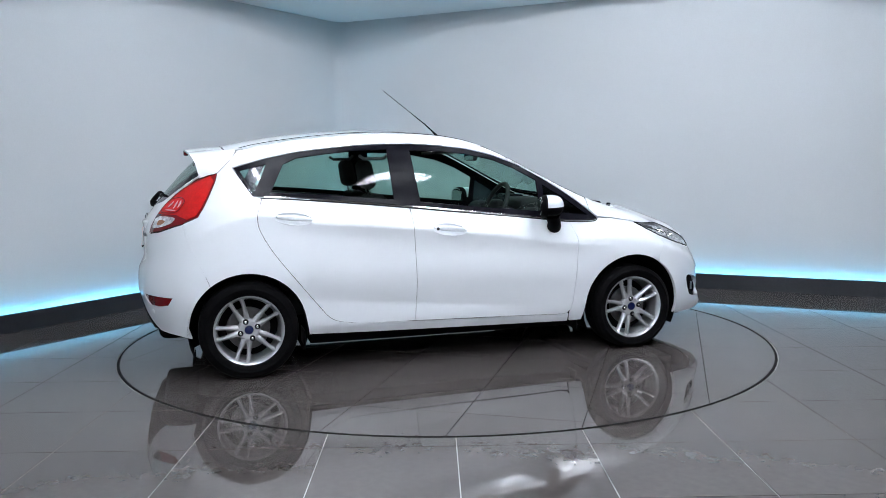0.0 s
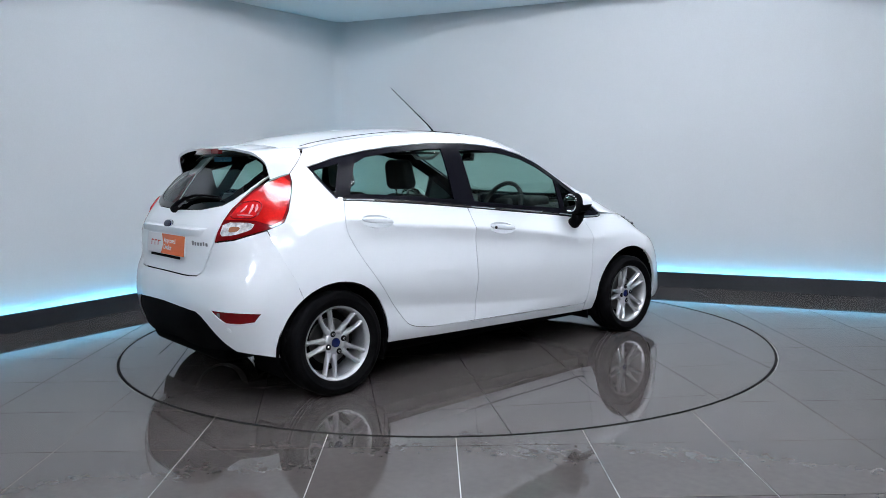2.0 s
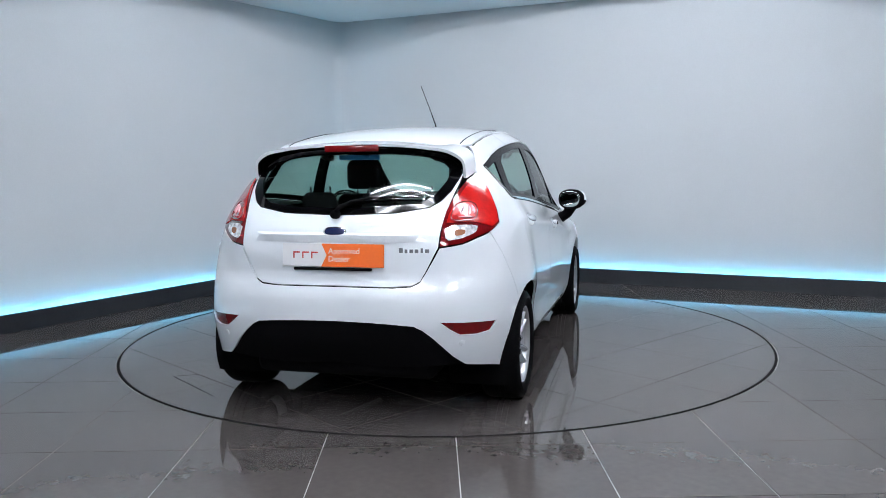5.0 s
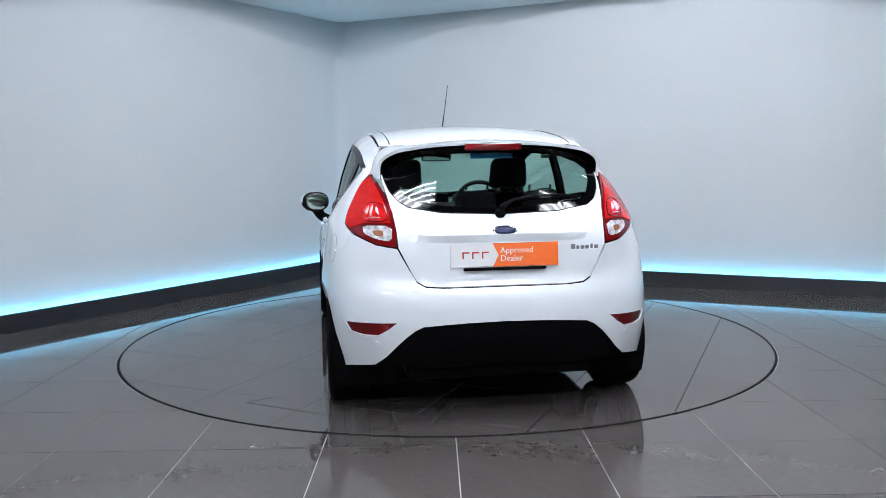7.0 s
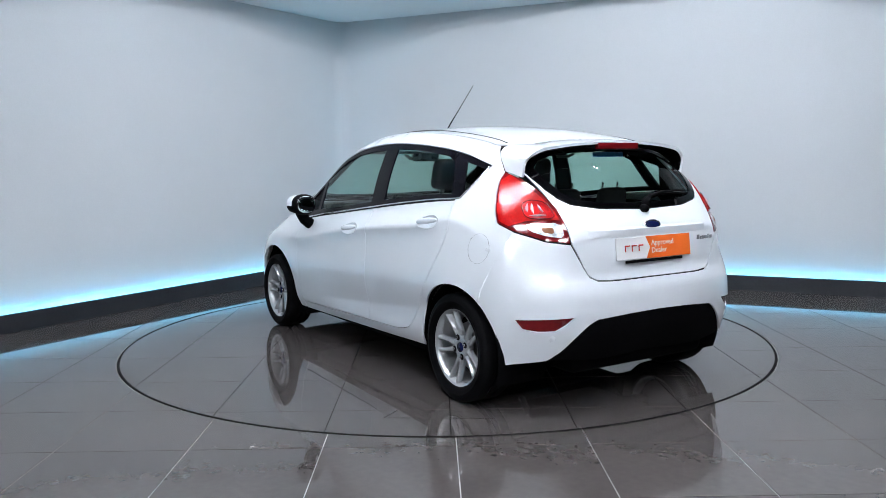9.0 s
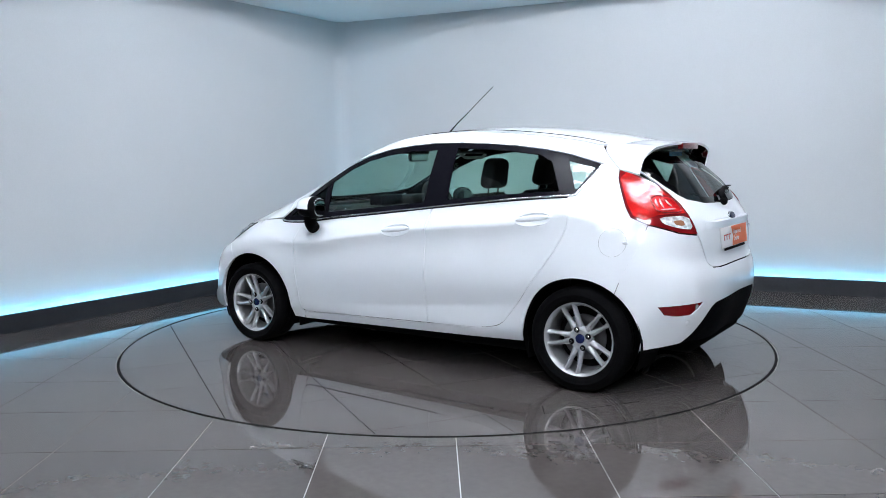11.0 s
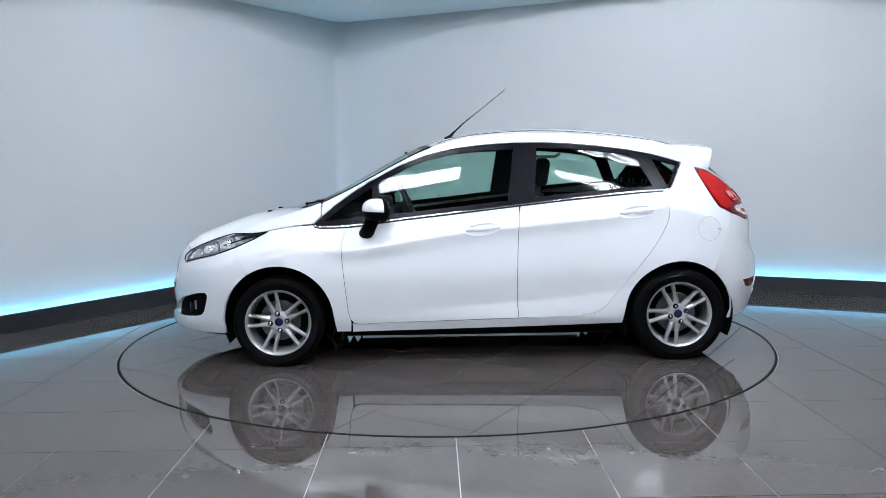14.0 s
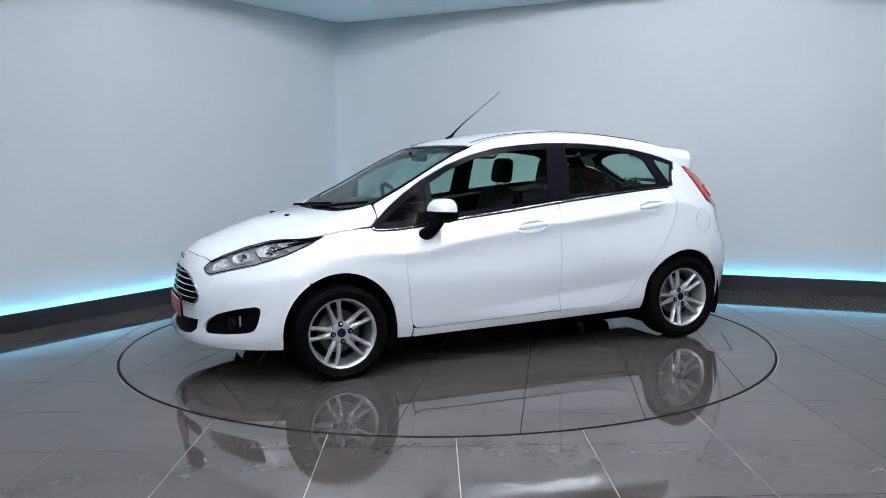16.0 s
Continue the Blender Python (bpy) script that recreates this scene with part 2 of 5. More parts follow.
        allf.append((i, j, j + top, i + top))
    tagged(new("ceiling", link_mesh("ceiling", verts, allf, M["ceiling"], smooth=False)), "pale suspended showroom ceiling with an opening", "ceiling", kind="structure")
    # unseen lid over the lamps, added dark to keep window reflections dark
    up = [(-12, -10.5, 4.2), (12, -10.5, 4.2), (12, 6, 4.2), (-12, 6, 4.2)]
    tagged(new("ceiling_upper", link_mesh("ceiling_upper", up, [(3, 2, 1, 0)], M["hall"], smooth=False)), "unseen dark roof lining added above the lamps", "ceiling", kind="structure")


def ceiling_fixture():
    """A troffer of five bare tubes with cross bars."""
    f = thing("ceiling_light", "white enamel fixture with five bare tubes", "ceiling light", "lamps over the turntable")
    part("housing", rounded_box("housing", 1.28, 0.66, 0.05, M["fixture"], 0.008, at=(0, 0, 0.05)), f)
    tube = lathe("tube", [(0.0, -0.6), (0.020, -0.6), (0.020, 0.6), (0.0, 0.6)], M["tube"], seg=10, axis="y")
    for k in range(5):
        part("tube", tube, f, m=pose(0, (k - 2) * 0.12, 0.0, 0, 0, 90))
    for x in (-0.4, 0.4):
        part("hanger", rounded_box("hanger", 0.02, 0.02, 0.60, M["fixture"], 0.003, 1, at=(x, 0, 0.36)), f)
    for x in (-0.625, 0.0, 0.625):
        part("cross_bar", rounded_box("cross_bar", 0.03, 0.64, 0.05, M["fixture"], 0.004, at=(x, 0, 0.0)), f)
    return f


room()
FIX = ceiling_fixture()
LAMP_Z = 3.55
# the row at y -7.0 and the left fixture are added, unseen fill
spots = [(x, y) for y in (-7.0, -4.2, -2.3, -0.4) for x in (-0.7, 2.0)] + [(-3.9, -7.9)]
FIX.matrix_basis = pose(spots[0][0], spots[0][1], LAMP_Z)
for x, y in spots[1:]:
    copy_thing(FIX, pose(x, y, LAMP_Z))


# ---- floor and turntable ----
def tile_mesh(name, cx, cy, size, keep, circle=None, turn=0.0, mat=None):
    """One tile, cut by the turntable's circle where it crosses it."""
    from mathutils.geometry import delaunay_2d_cdt
    h = size / 2
    c, s = math.cos(turn), math.sin(turn)
    sq = [Vector((cx + a, cy + b)) for a, b in ((-h, -h), (h, -h), (h, h), (-h, h))]
    sq = [Vector((c * q.x - s * q.y, s * q.x + c * q.y)) for q in sq]
    rr = [q.length for q in sq]
    mid = Vector((c * cx - s * cy, s * cx + c * cy))
    near = mid.length
    if keep == "out" and (max(rr) < circle):
        return None
    if keep == "in" and near - size * 0.75 > circle:
        return None
    crosses = abs(near - circle) < size * 0.75
    if not crosses:
        if keep == "in" and near > circle:
            return None
        loops, verts2, tris = None, sq, [(0, 1, 2, 3)]
    else:
        a0 = math.atan2(mid.y, mid.x)
        arc = [Vector((circle * math.cos(a0 + k * 0.025), circle * math.sin(a0 + k * 0.025))) for k in range(-16, 17)]
        vs = sq + arc
        ed = [(0, 1), (1, 2), (2, 3), (3, 0)] + [(4 + i, 5 + i) for i in range(len(arc) - 1)]
        v2, _, f2, _, _, _ = delaunay_2d_cdt(vs, ed, [], 0, 1e-6)
        tris = []
        for f in f2:
            m = sum((v2[i] for i in f), Vector((0, 0))) / len(f)
            lx, ly = c * m.x + s * m.y - cx, -s * m.x + c * m.y - cy
            if abs(lx) < h and abs(ly) < h and ((m.length < circle) == (keep == "in")):
                tris.append(tuple(f))
        if not tris:
            return None
        used = sorted({i for f in tris for i in f})
        remap = {i: k for k, i in enumerate(used)}
        verts2, tris = [v2[i] for i in used], [tuple(remap[i] for i in f) for f in tris]
    edges = {}
    for f in tris:
        for a, b in zip(f, f[1:] + f[:1]):
            edges[(a, b)] = edges.get((a, b), 0) + 1
    rim = [(a, b) for (a, b) in edges if (b, a) not in edges]
    n = len(verts2)
    o = mid
    verts = [(v.x - o.x, v.y - o.y, 0.0) for v in verts2] + [(v.x - o.x, v.y - o.y, -0.006) for v in verts2]
    faces = list(tris) + [(b, a, a + n, b + n) for a, b in rim]
    return link_mesh(name, verts, faces, mat, smooth=False), o


def floor():
    # the grout bed, open over the turntable
    seg, ring, outer = 96, [], []
    for i in range(seg):
        a = 2 * math.pi * i / seg
        ring.append((DISC_R * math.cos(a), DISC_R * math.sin(a), -0.003))
        outer.append((14 * math.cos(a), 14 * math.sin(a), -0.003))
    bed = link_mesh("floor", ring + outer, [(i, seg + i, seg + (i + 1) % seg, (i + 1) % seg) for i in range(seg)], M["grout"], smooth=False)
    fl = tagged(new("floor", bed), "polished grey porcelain tile floor with pale joints", "floor", kind="structure")
    turn = radians(GRID_TURN)
    shared = None
    x0, y0 = 0.0054, -2.349
    rest_v, rest_f = [], []
    for i in range(-12, 13):
        for j in range(-13, 10):
            cx, cy = x0 + (i + 0.5) * TILE, y0 + (j + 0.5) * TILE
            got = tile_mesh("tile", cx, cy, TILE - 0.005, "out", DISC_R + 0.006, turn, M["tile"])
            if got is None:
                continue
            me, o = got
            if len(me.polygons) == 5:
                if shared is None:
                    shared = me
                else:
                    bpy.data.meshes.remove(me)
                    me = shared
            if -7 <= i <= 8 and -3 <= j <= 9:
                part("tile", me, fl, m=pose(o.x, o.y, 0))
            else:
                k = len(rest_v)
                rest_v += [(v.co.x + o.x, v.co.y + o.y, v.co.z) for v in me.vertices]
                rest_f += [tuple(k + q for q in f.vertices) for f in me.polygons]
    if rest_v:
        tagged(part("tiles", link_mesh("tiles", rest_v, rest_f, M["tile"], smooth=False), fl), kind="stuff")


def turntable():
    t = thing("turntable", "round turntable set flush in the floor, tiled in polished grey porcelain", "turntable")
    seg = 128
    ring = [(0, 0, -0.003)] + [((DISC_R - 0.006) * math.cos(2 * math.pi * i / seg), (DISC_R - 0.006) * math.sin(2 * math.pi * i / seg), -0.003) for i in range(seg)]
    part("deck", link_mesh("deck", ring, [(0, 1 + i, 1 + (i + 1) % seg) for i in range(seg)], M["disc_grout"], smooth=False), t)
    lip, faces = [], []
    for i in range(seg):
        a = 2 * math.pi * i / seg
        for r, z in ((DISC_R - 0.017, -0.002), (DISC_R - 0.017, 0.0004), (DISC_R - 0.003, 0.0004), (DISC_R - 0.003, -0.03)):
            lip.append((r * math.cos(a), r * math.sin(a), z))
    for i in range(seg):
        j = (i + 1) % seg
        faces += [(4 * i + k, 4 * i + k + 1, 4 * j + k + 1, 4 * j + k) for k in range(3)]
    part("rim", link_mesh("rim", lip, [f[::-1] for f in faces], M["steel_rim"]), t, "thin black rim of the turntable")
    turn = radians(58.0)
    ax, ay = Vector((math.cos(turn), math.sin(turn))), Vector((-math.sin(turn), math.cos(turn)))
    for (u0, v0), (u1, v1) in (((.328, 1.932), (-.222, 1.968)), ((.328, 1.932), (.266, 1.806)), ((-.9, .92), (-.60, .92)), ((.60, -1.45), (1.05, -1.50))):
        p, q = ax * u0 + ay * v0, ax * u1 + ay * v1
        w = (q - p).normalized()
        w = Vector((-w.y, w.x)) * 0.0022
        quad = [p - w, q - w, q + w, p + w]
        verts = [(c.x, c.y, z) for z in (-.002, .0006) for c in quad]
        part("cut_joint", link_mesh("cut_joint", verts, [(4, 5, 6, 7), (0, 1, 5, 4), (1, 2, 6, 5), (2, 3, 7, 6), (3, 0, 4, 7)], M["disc_grout"], smooth=False), t)
    shared = None
    for i in range(-5, 5):
        for j in range(-5, 5):
            got = tile_mesh("tile", (i + 0.5) * TILE, 0.02 + (j + 0.5) * TILE, TILE - 0.004, "in", DISC_R - 0.018, turn, M["tile"])
            if got is None:
                continue
            me, o = got
            if len(me.polygons) == 5:
                if shared is None:
                    shared = me
                else:
                    me = shared
            part("tile", me, t, m=pose(o.x, o.y, 0))
    return t


TURNTABLE = turntable()
CAR = thing("car", "white five-door hatchback parked on the turntable", "car")


# ---- the car: its outer skin as a smooth net of lines, rear centre to front centre ----
# x forward, y to the left, z up; the origin lies on the ground midway between the axles.
LINES = {
    "bottom": [(-1.80, 0, .27), (-1.80, .38, .27), (-1.75, .60, .285), (-1.60, .752, .25), (-1.245, .80, .235), (-.85, .79, .226), (-.25, .79, .217),
               (.3, .79, .21), (.85, .79, .20), (1.245, .80, .19), (1.6, .775, .185), (1.87, .58, .195), (2.00, .32, .20), (2.03, 0, .20)],
    "rocker": [(-1.86, 0, .39), (-1.845, .38, .39), (-1.775, .615, .385), (-1.61, .775, .37), (-1.245, .835, .35), (-.85, .82, .29), (-.25, .815, .282),
               (.3, .815, .277), (.85, .82, .275), (1.245, .838, .30), (1.6, .808, .27), (1.92, .58, .228), (2.045, .32, .228), (2.08, 0, .228)],
    "low": [(-1.875, 0, .50), (-1.862, .38, .50), (-1.785, .635, .49), (-1.62, .785, .48), (-1.245, .85, .50), (-.85, .822, .44), (-.25, .812, .385),
            (.3, .815, .345), (.85, .83, .33), (1.245, .852, .45), (1.6, .818, .38), (1.905, .57, .32), (2.025, .32, .31), (2.055, 0, .31)],
    "waist": [(-1.870, 0, .60), (-1.856, .38, .60), (-1.775, .635, .60), (-1.605, .783, .61), (-1.245, .858, .66), (-.85, .845, .62), (-.25, .840, .58),
              (.3, .842, .56), (.85, .848, .55), (1.245, .858, .64), (1.6, .812, .52), (1.905, .545, .48), (2.03, .32, .475), (2.062, 0, .475)],
    "undercut": [(-1.862, 0, .64), (-1.848, .38, .64), (-1.768, .622, .65), (-1.595, .774, .70), (-1.245, .825, .86), (-.85, .822, .835), (-.25, .828, .785),
                 (.3, .832, .728), (.85, .838, .655), (1.245, .852, .69), (1.59, .80, .595), (1.90, .53, .53), (2.02, .31, .52), (2.055, 0, .515)],
    "crease": [(-1.832, 0, .70), (-1.822, .38, .70), (-1.755, .59, .72), (-1.58, .758, .81), (-1.245, .812, .948), (-.85, .828, .905), (-.25, .838, .852),
               (.3, .842, .79), (.85, .845, .715), (1.245, .838, .74), (1.58, .778, .655), (1.885, .515, .575), (2.01, .30, .565), (2.045, 0, .56)],
    "belt": [(-1.82, 0, .90), (-1.81, .36, .90), (-1.745, .565, .89), (-1.55, .715, .965), (-1.245, .742, 1.066), (-.85, .758, 1.046), (-.25, .766, .988),
             (.3, .762, .928), (.85, .755, .868), (1.245, .742, .836), (1.55, .672, .728), (1.85, .465, .645), (1.985, .28, .645), (2.025, 0, .648)],
    "glass": [(-1.765, 0, 1.0), (-1.75, .34, 1.0), (-1.665, .55, 1.03), (-1.46, .655, 1.11), (-1.245, .678, 1.165), (-.85, .708, 1.19), (-.25, .716, 1.18),
              (.3, .708, 1.11), (.85, .722, .945), (1.2, .716, .866), (1.53, .63, .78), (1.82, .435, .695), (1.95, .27, .70), (1.99, 0, .705)],
    "rail": [(-1.63, 0, 1.16), (-1.615, .32, 1.16), (-1.54, .525, 1.17), (-1.39, .598, 1.205), (-1.245, .622, 1.252), (-.85, .634, 1.333), (-.25, .640, 1.369),
             (.3, .640, 1.303), (.85, .680, 1.022), (1.14, .690, .896), (1.50, .58, .822), (1.78, .405, .742), (1.905, .25, .738), (1.95, 0, .738)],
    "roof_edge": [(-1.50, 0, 1.30), (-1.48, .30, 1.295), (-1.42, .47, 1.28), (-1.33, .545, 1.295), (-1.22, .552, 1.345), (-.85, .552, 1.403), (-.25, .556, 1.431),
                  (.25, .556, 1.362), (.85, .628, 1.066), (1.06, .640, .975), (1.45, .52, .860), (1.74, .375, .778), (1.86, .23, .775), (1.905, 0, .776)],
}
# centre line of roof, windscreen and bonnet, for the columns between the rear and front corners
SPINE = [(-1.50, 1.30), (-1.40, 1.352), (-1.22, 1.397), (-.85, 1.449), (-.25, 1.465), (.27, 1.386), (.885, 1.085), (1.09, .985), (1.53, .907), (1.905, .776)]


def hermite(P, u, n, mirror):
    """Smooth curves through the columns of P (k, m, 3) at n steps between columns."""
    k = P.shape[1]
    T = np.zeros_like(P)
    for i in range(k):
        a = P[:, i - 1] if i else (P[:, 1] * mirror if mirror is not None else None)
        b = P[:, i + 1] if i < k - 1 else (P[:, k - 2] * mirror if mirror is not None else None)
        ha = u[i] - u[i - 1] if i else u[1] - u[0]
        hb = u[i + 1] - u[i] if i < k - 1 else u[k - 1] - u[k - 2]
        if a is None:
            T[:, i] = (b - P[:, i]) / hb
        elif b is None:
            T[:, i] = (P[:, i] - a) / ha
        else:
            T[:, i] = ((P[:, i] - a) / ha * hb + (b - P[:, i]) / hb * ha) / (ha + hb)
    out = []
    for i in range(k - 1):
        h = u[i + 1] - u[i]
        for j in range(n):
            t = j / n
            out.append((2 * t ** 3 - 3 * t ** 2 + 1) * P[:, i] + (t ** 3 - 2 * t ** 2 + t) * h * T[:, i]
                       + (-2 * t ** 3 + 3 * t ** 2) * P[:, i + 1] + (t ** 3 - t ** 2) * h * T[:, i + 1])
    out.append(P[:, -1])
    return np.stack(out, 1)


def skin():
    """The left half of the outer skin as two grids of points: sides and top."""
    P = np.array([LINES[k] for k in LINES], float)
    u = np.concatenate([[0], np.cumsum(np.linalg.norm(np.diff(P, axis=1), axis=2).mean(0))])
    side = hermite(P, u, 14, np.array([1, -1, 1.0]))
    Q = side.transpose(1, 0, 2)
    v = np.concatenate([[0], np.cumsum(np.linalg.norm(np.diff(P, axis=0), axis=2).mean(1))])
    # smooth between the folds at the low and shoulder creases, with a fold along each
    runs = [(0, 2), (2, 5), (5, len(v) - 1)]
    bits = [hermite(Q[:, i:j + 1], v[i:j + 1], 9, None)[:, (1 if i else 0):] for i, j in runs]
    side = np.concatenate(bits, 1).transpose(1, 0, 2)
    # the row of the upper edge that the side grid has, between the corners
    edge = side[-1][2 * 14:11 * 14 + 1]
    C = np.array([[(x, 0, z) for x, z in SPINE]], float)
    uc = np.concatenate([[0], np.cumsum(np.linalg.norm(np.diff(C[0], axis=0), axis=1))])
    spine = hermite(C, uc, 14, None)[0]
    rows = []
    for j in range(13):
        t = j / 12
        s = 1 - (1 - t) ** 2.2
        row = edge + (spine - edge) * s
        row[:, 1] = edge[:, 1] * (1 - t)
        rows.append(row)
    top = np.stack(rows)
    return side, top


def grid_faces(a, b, flip=False, base=0):
    f = [(base + i * b + j, base + i * b + j + 1, base + (i + 1) * b + j + 1, base + (i + 1) * b + j) for i in range(a - 1) for j in range(b - 1)]
    return [q[::-1] for q in f] if flip else f


SIDE, TOP = skin()


def skin_tree():
    from mathutils.bvhtree import BVHTree
    verts, faces = [], []
    for G in (SIDE, TOP):
        for sgn in (1, -1):
            base = len(verts)
            a, b = G.shape[:2]
            verts += [tuple(q * np.array([1, sgn, 1])) for q in G.reshape(-1, 3)]
            faces += grid_faces(a, b, sgn < 0, base)
    return BVHTree.FromPolygons(verts, faces), verts, faces


TREE, SKIN_V, SKIN_F = skin_tree()


# ---- panels cut from the skin ----
def plane_mode(out, u):
    out, u = Vector(out).normalized(), Vector(u).normalized()
    v = out.cross(u)
    if v.z < 0:
        v = -v
    return ("plane", -out, u, v)


MODES = {
    "side": ("plane", Vector((0, -1, 0)), Vector((1, 0, 0)), Vector((0, 0, 1))),
    "rear": ("plane", Vector((1, 0, 0)), Vector((0, 1, 0)), Vector((0, 0, 1))),
    "front": ("plane", Vector((-1, 0, 0)), Vector((0, 1, 0)), Vector((0, 0, 1))),
    "top": ("plane", Vector((0, 0, -1)), Vector((1, 0, 0)), Vector((0, 1, 0))),
    "tail": plane_mode((-0.75, 0.66, 0.15), (0.66, 0.75, 0)),
    "head": plane_mode((0.55, 0.62, 0.56), (0.75, -0.66, 0)),
    "round_rear": ("cyl", -1.05, -1.0),
    "round_front": ("cyl", 1.05, 1.0),
}


def to_flat(mode, q):
    m = MODES[mode]
    q = Vector(q)
    if m[0] == "plane":
        return Vector((q.dot(m[2]), q.dot(m[3])))
    return Vector((0.8 * math.atan2(q.y, m[2] * (q.x - m[1])), q.z))


def to_skin(mode, a, b, depth=0.0):
    """Where the flat point (a, b) of a mode lies on the skin, with the outward normal."""
    m = MODES[mode]
    if m[0] == "plane":
        d = m[1]
        hit, nrm, _, _ = TREE.ray_cast(m[2] * a + m[3] * b - d * 6, d)
        if hit is None:
            hit, nrm, _, _ = TREE.find_nearest(m[2] * a + m[3] * b + d * depth)
    else:
        w = a / 0.8
        d = Vector((m[2] * math.cos(w), math.sin(w), 0))
        o = Vector((m[1], 0, b))
        hit, nrm, _, _ = TREE.ray_cast(o, d)
        if hit is None:
            hit, nrm, _, _ = TREE.find_nearest(o + d * 0.8)
        d = -d
    if nrm.dot(d) > 0:
        nrm = -nrm
    return hit, nrm


def inside_poly(pts, poly):
    p = np.array([(q[0], q[1]) for q in pts])
    g = np.array([(q[0], q[1]) for q in poly])
    x, y = p[:, 0], p[:, 1]
    r = np.zeros(len(p), bool)
    j = len(g) - 1
    for i in range(len(g)):
        cross = ((g[i, 1] > y) != (g[j, 1] > y)) & (x < (g[j, 0] - g[i, 0]) * (y - g[i, 1]) / (g[j, 1] - g[i, 1] + 1e-12) + g[i, 0])
        r ^= cross
        j = i
    return r


def dist_poly(pts, poly):
    p = np.array([(q[0], q[1]) for q in pts])[:, None, :]
    a = np.array([(q[0], q[1]) for q in poly])[None]
    b = np.roll(a, -1, axis=1)
    ab = b - a
    t = np.clip(((p - a) * ab).sum(-1) / ((ab ** 2).sum(-1) + 1e-12), 0, 1)
    return np.sqrt((((a + t[..., None] * ab) - p) ** 2).sum(-1)).min(1)


def resample(poly, step):
    out = []
    for a, b in zip(poly, poly[1:] + poly[:1]):
        n = max(1, int(math.ceil((b - a).length / step)))
        out += [a.lerp(b, i / n) for i in range(n)]
    return out


def shrink(poly, amount):
    area = sum(a.x * b.y - b.x * a.y for a, b in zip(poly, poly[1:] + poly[:1]))
    sgn = 1 if area > 0 else -1
    out = []
    for i, q in enumerate(poly):
        d1, d2 = (q - poly[i - 1]).normalized(), (poly[(i + 1) % len(poly)] - q).normalized()
        n1, n2 = Vector((-d1.y, d1.x)) * sgn, Vector((-d2.y, d2.x)) * sgn
        n = n1 + n2
        if n.length < 0.2:
            n = n1
        n = n.normalized()
        out.append(q + n * (amount / max(0.45, n.dot(n1))))
    return out


def rounded(pts, rounds=2):
    """Rounds the corners of a closed outline by cutting them (Chaikin)."""
    pts = [Vector(q) for q in pts]
    for _ in range(rounds):
        nxt = []
        for a, b in zip(pts, pts[1:] + pts[:1]):
            nxt += [a.lerp(b, 0.2), a.lerp(b, 0.8)]
        pts = nxt
    return pts


def curve(pts, n=6):
    """A smooth open run through points (Catmull-Rom)."""
    pts = [Vector(q) for q in pts]
    out = []
    for i in range(len(pts) - 1):
        p0, p1, p2, p3 = pts[max(0, i - 1)], pts[i], pts[i + 1], pts[min(len(pts) - 1, i + 2)]
        for k in range(n):
            t = k / n
            out.append(0.5 * ((2 * p1) + (p2 - p0) * t + (2 * p0 - 5 * p1 + 4 * p2 - p3) * t * t + (3 * p1 - p0 - 3 * p2 + p3) * t ** 3))
    out.append(pts[-1])
    return out


